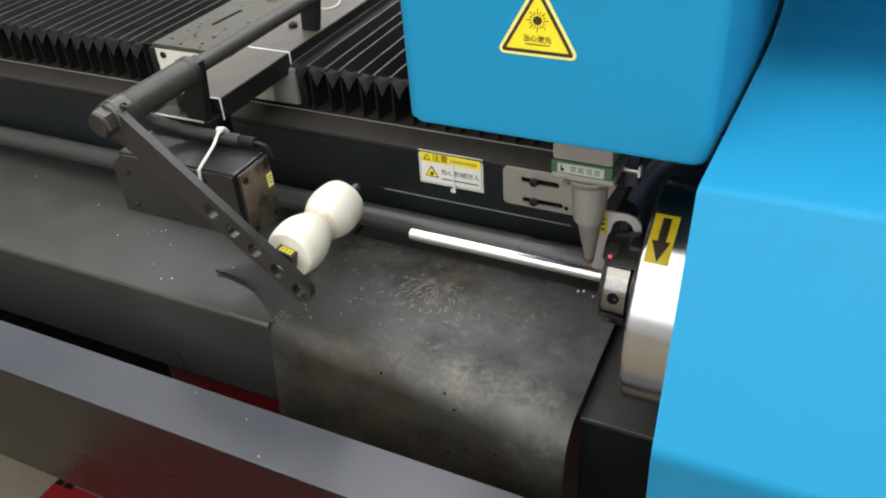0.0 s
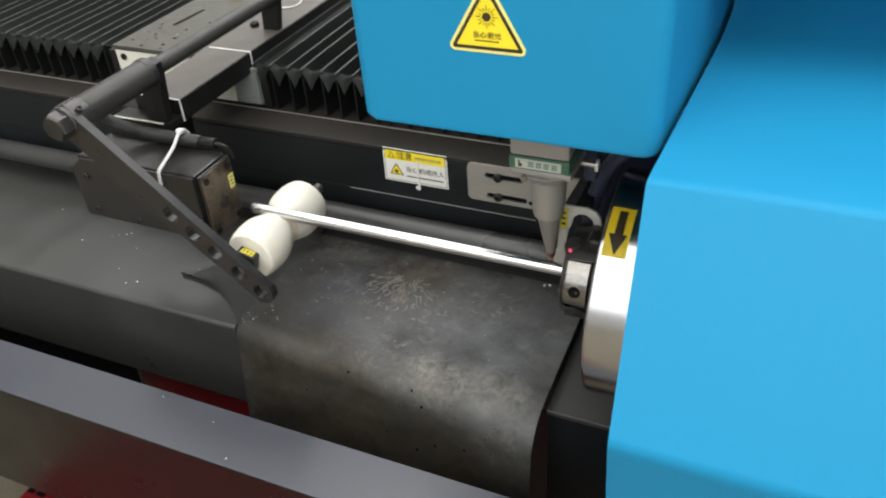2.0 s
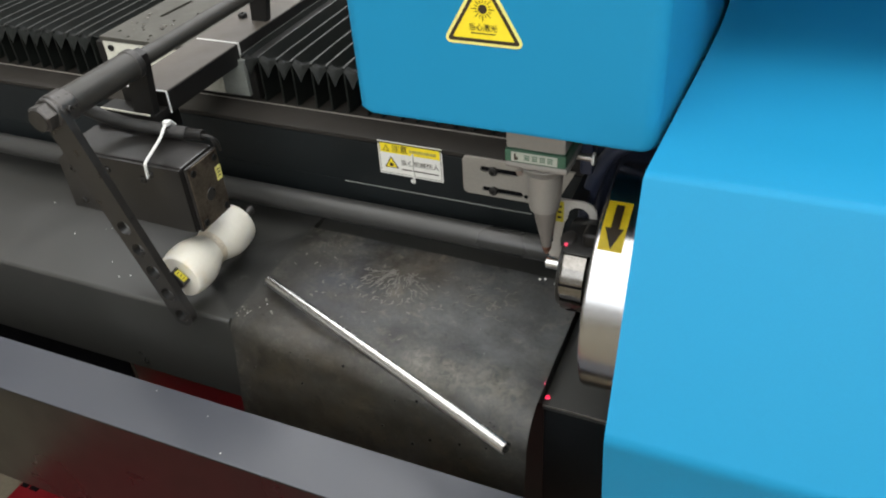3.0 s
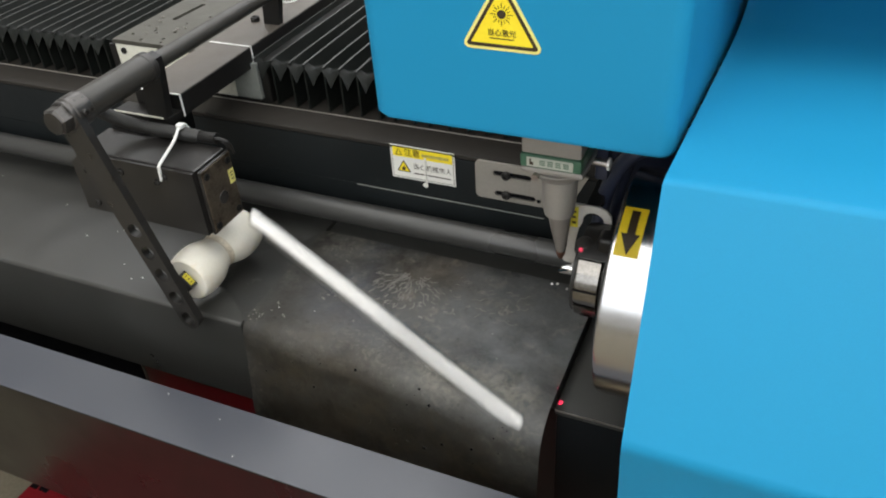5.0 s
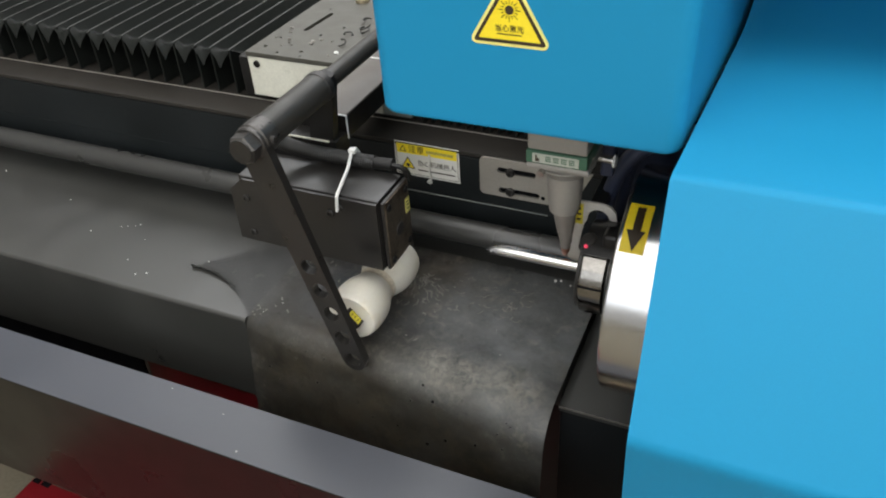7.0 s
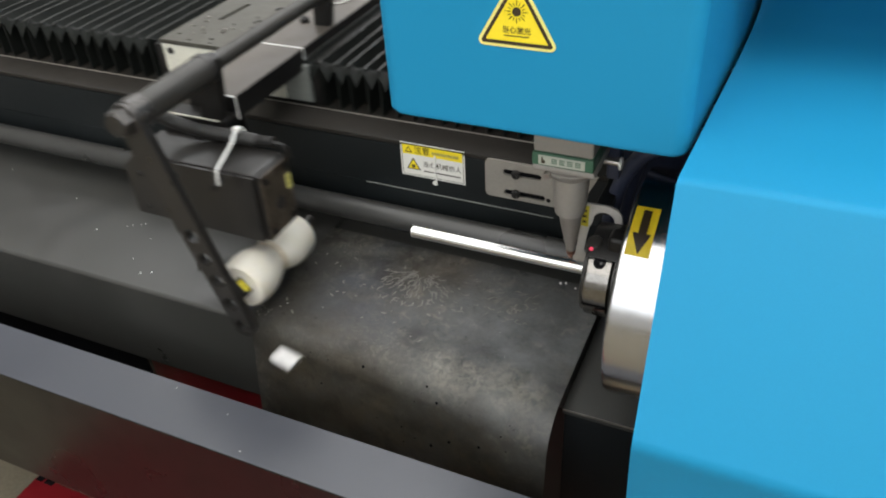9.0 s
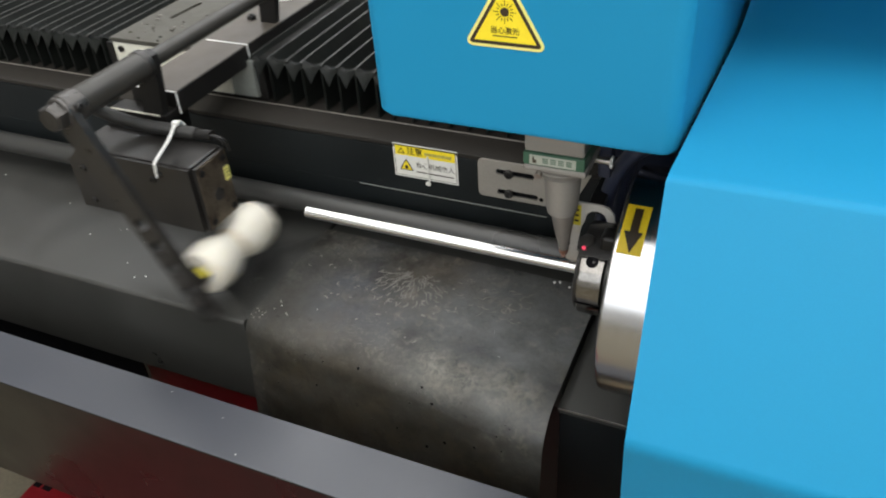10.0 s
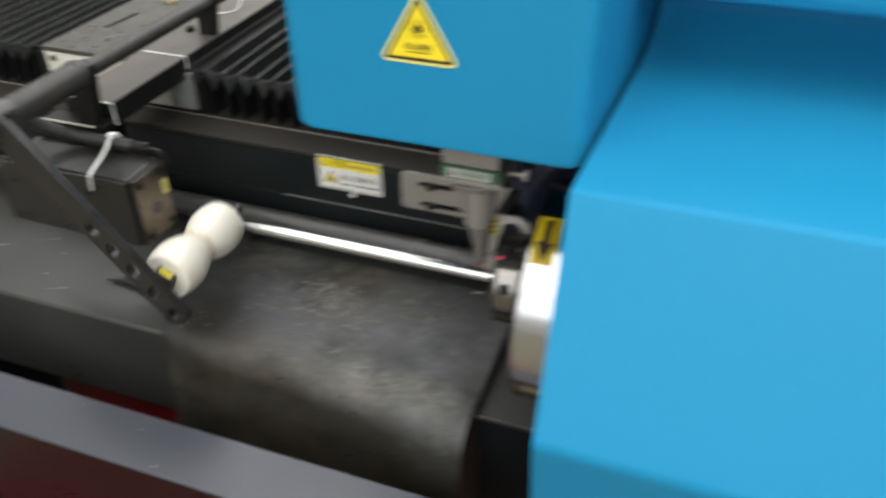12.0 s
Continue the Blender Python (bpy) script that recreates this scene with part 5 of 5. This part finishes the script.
# ---- what moves ----
def motions():
    slide = [(0, 0), (1.5, -0.0004), (2.0, -0.0018), (2.3, -0.008), (2.5, -0.0108), (3.0, -0.0123), (5.0, -0.0127), (5.5, -0.0121), (5.6, -0.0120), (5.8, 0.032), (6.0, 0.0792), (6.2, 0.140), (6.4, 0.200), (6.5, 0.222), (6.6, 0.231), (6.8, 0.2370), (7.0, 0.2376), (8.3, 0.2376), (8.5, 0.205), (8.8, 0.122), (9.0, 0.0599), (9.2, 0.002), (9.4, -0.050), (9.5, -0.0605), (9.7, -0.0600), (10.0, -0.0246), (10.2, -0.004), (10.5, 0.0004), (10.8, -0.002), (11.0, -0.0133), (11.5, -0.0144), (11.8, -0.014), (12.0, 0.0021)]
    walk(CAR, [(t, Matrix.Translation(CB + Vector((x, 0, 0)))) for t, x in slide])
    for ob, x0, f in FOLDS:
        walk(ob, [(t, Matrix.Translation((x0 + x * f, 0, 0))) for t, x in slide])
    local = PIV - CB
    swing = [(0, 0), (2.5, 1.0), (2.6, 12), (2.7, 26), (2.78, 30), (3.3, 30), (3.5, 12), (3.6, 0), (4.5, 0), (4.6, 10), (4.7, 26), (4.78, 32), (6.0, 32.2), (6.5, 33.2), (7.0, 33.4), (8.8, 32.2), (9.5, 31), (9.9, 30.5), (10.0, 24), (10.1, 5), (10.2, 0), (10.8, 0), (10.9, 4), (11.0, 18.4), (11.1, 30), (11.8, 30), (11.9, 24), (12.0, 10)]
    walk(ARM, [(t, Matrix.Translation(local) @ pose(0, 0, 0, 0, a, 0)) for t, a in swing])
    # feed: place of the first tube's free end, had nothing been cut
    feed = [(0, -0.25), (1.75, -0.251), (1.85, -0.30), (2.0, -0.418), (2.1, -0.455), (2.2, -0.467), (3.4, -0.467), (3.55, -0.72), (3.7, -0.85), (3.8, -0.898), (6.9, -0.898), (7.0, -0.976), (7.1, -1.05), (7.2, -1.10), (7.3, -1.121), (9.1, -1.121), (9.2, -1.155), (9.3, -1.25), (9.4, -1.36), (9.5, -1.417), (9.6, -1.418), (9.7, -1.345), (9.8, -1.265), (10.0, -1.259), (10.38, -1.262), (10.5, -1.35), (10.6, -1.352), (10.8, -1.345), (11.0, -1.339), (11.8, -1.339), (11.9, -1.45), (12.0, -1.624)]
    def fed(off, until):
        return [(t, Matrix.Translation((x + off, 0, 1.0))) for t, x in feed if t <= until]
    def fall(ob, off, cut, rows):
        """Fed along with the stock until the cut, then dropped: left end and right end at each time."""
        out = [r for r in fed(off, cut - 0.01)]
        last = [x for t, x in feed if t <= cut][-1]
        out.append((cut, Matrix.Translation((last + off, 0, 1.0))))
        for t, a, b, *roll in rows:
            d = Vector(b) - Vector(a)
            out.append((t, Matrix.Translation(a) @ d.to_track_quat("X", "Z").to_matrix().to_4x4() @ pose(0, 0, 0, sum(roll), 0, 0)))
        out.append((12.0, out[-1][1])) if out[-1][0] < 12 else None
        walk(ob, out)
    fall(TUBES[0][0], 0, 2.72, [(2.8, (-0.477, 0.004, 1.010), (-0.051, -0.01, 0.913)), (2.9, (-0.453, 0.0, 0.992), (-0.035, -0.101, 0.904)), (2.97, (-0.423, 0.001, 0.870), (-0.018, -0.168, 0.880)), (3.0, (-0.423, 0.0, 0.869), (-0.018, -0.17, 0.880)), (3.1, (-0.43, -0.012, 0.862), (-0.033, -0.198, 0.882)), (3.2, (-0.458, -0.08, 0.828), (-0.165, -0.10, 0.50)), (3.35, (-0.55, -0.13, 0.45), (-0.14, -0.15, 0.40)), (3.5, (-0.55, -0.135, 0.0075), (-0.14, -0.15, 0.0075))])
    fall(TUBES[1][0], L1, 4.83, [(4.9, (-0.435, 0.03, 1.011), (-0.031, -0.108, 0.909)), (5.0, (-0.446, 0.0, 0.975), (-0.041, -0.094, 0.833)), (5.1, (-0.435, -0.03, 0.863), (-0.042, -0.145, 0.698)), (5.2, (-0.50, -0.12, 0.50), (-0.10, -0.15, 0.42)), (5.35, (-0.50, -0.15, 0.0075), (-0.10, -0.17, 0.0075))])
    fall(TUBES[2][0], L1 + L2, 8.62, [(8.7, (-0.25, -0.004, 0.96), (-0.225, -0.004, 0.94), 50), (8.8, (-0.236, -0.040, 0.870), (-0.210, -0.058, 0.866), 95), (8.9, (-0.30, -0.075, 0.875), (-0.28, -0.090, 0.880), 140), (9.0, (-0.356, -0.125, 0.858), (-0.328, -0.125, 0.850), 180), (9.1, (-0.41, -0.145, 0.70), (-0.40, -0.145, 0.69), 220), (9.3, (-0.45, -0.19, 0.0075), (-0.43, -0.19, 0.0075), 250)])
    fall(TUBES[3][0], L1 + L2 + LO, 11.08, [(11.2, (-0.42, 0.0, 1.031), (-0.034, -0.088, 0.914)), (11.3, (-0.43, -0.03, 1.008), (-0.05, -0.091, 0.843)), (11.4, (-0.417, -0.03, 0.879), (-0.05, -0.176, 0.699)), (11.5, (-0.49, -0.12, 0.50), (-0.12, -0.15, 0.42)), (11.65, (-0.49, -0.17, 0.0075), (-0.12, -0.19, 0.0075))])
    walk(TUBES[4][0], fed(TUBES[4][1], 12.0))
    turn = [(0, 0), (2.55, 0), (2.6, 85), (2.65, 170), (2.7, 255), (2.75, 340), (2.8, 420), (4.65, 420), (4.7, 500), (4.75, 585), (4.8, 670), (4.85, 755), (4.88, 780), (8.4, 780), (8.45, 855), (8.5, 930), (8.55, 1005), (8.6, 1043), (10.9, 1043), (10.95, 1110), (11.0, 1190), (11.05, 1275), (11.1, 1350), (11.15, 1425), (11.2, 1427), (12.0, 1427)]
    walk(NOSE, [(t, Matrix.Translation((0, 0, 1.0)) @ pose(0, 0, 0, a, 0, 0)) for t, a in turn])
    up = Matrix.Translation((-0.040, 0.08, 1.50))
    at = Matrix.Translation((-0.027, 0, 1.0))
    gone = Matrix.Translation((-0.02, -0.09, 0.30))
    for start, end, ob in SHOWERS:
        walk(ob, [(0, up), (start, up), (start + 0.04, at), (end, at), (end + 0.07, gone), (12.0, gone)])


motions()
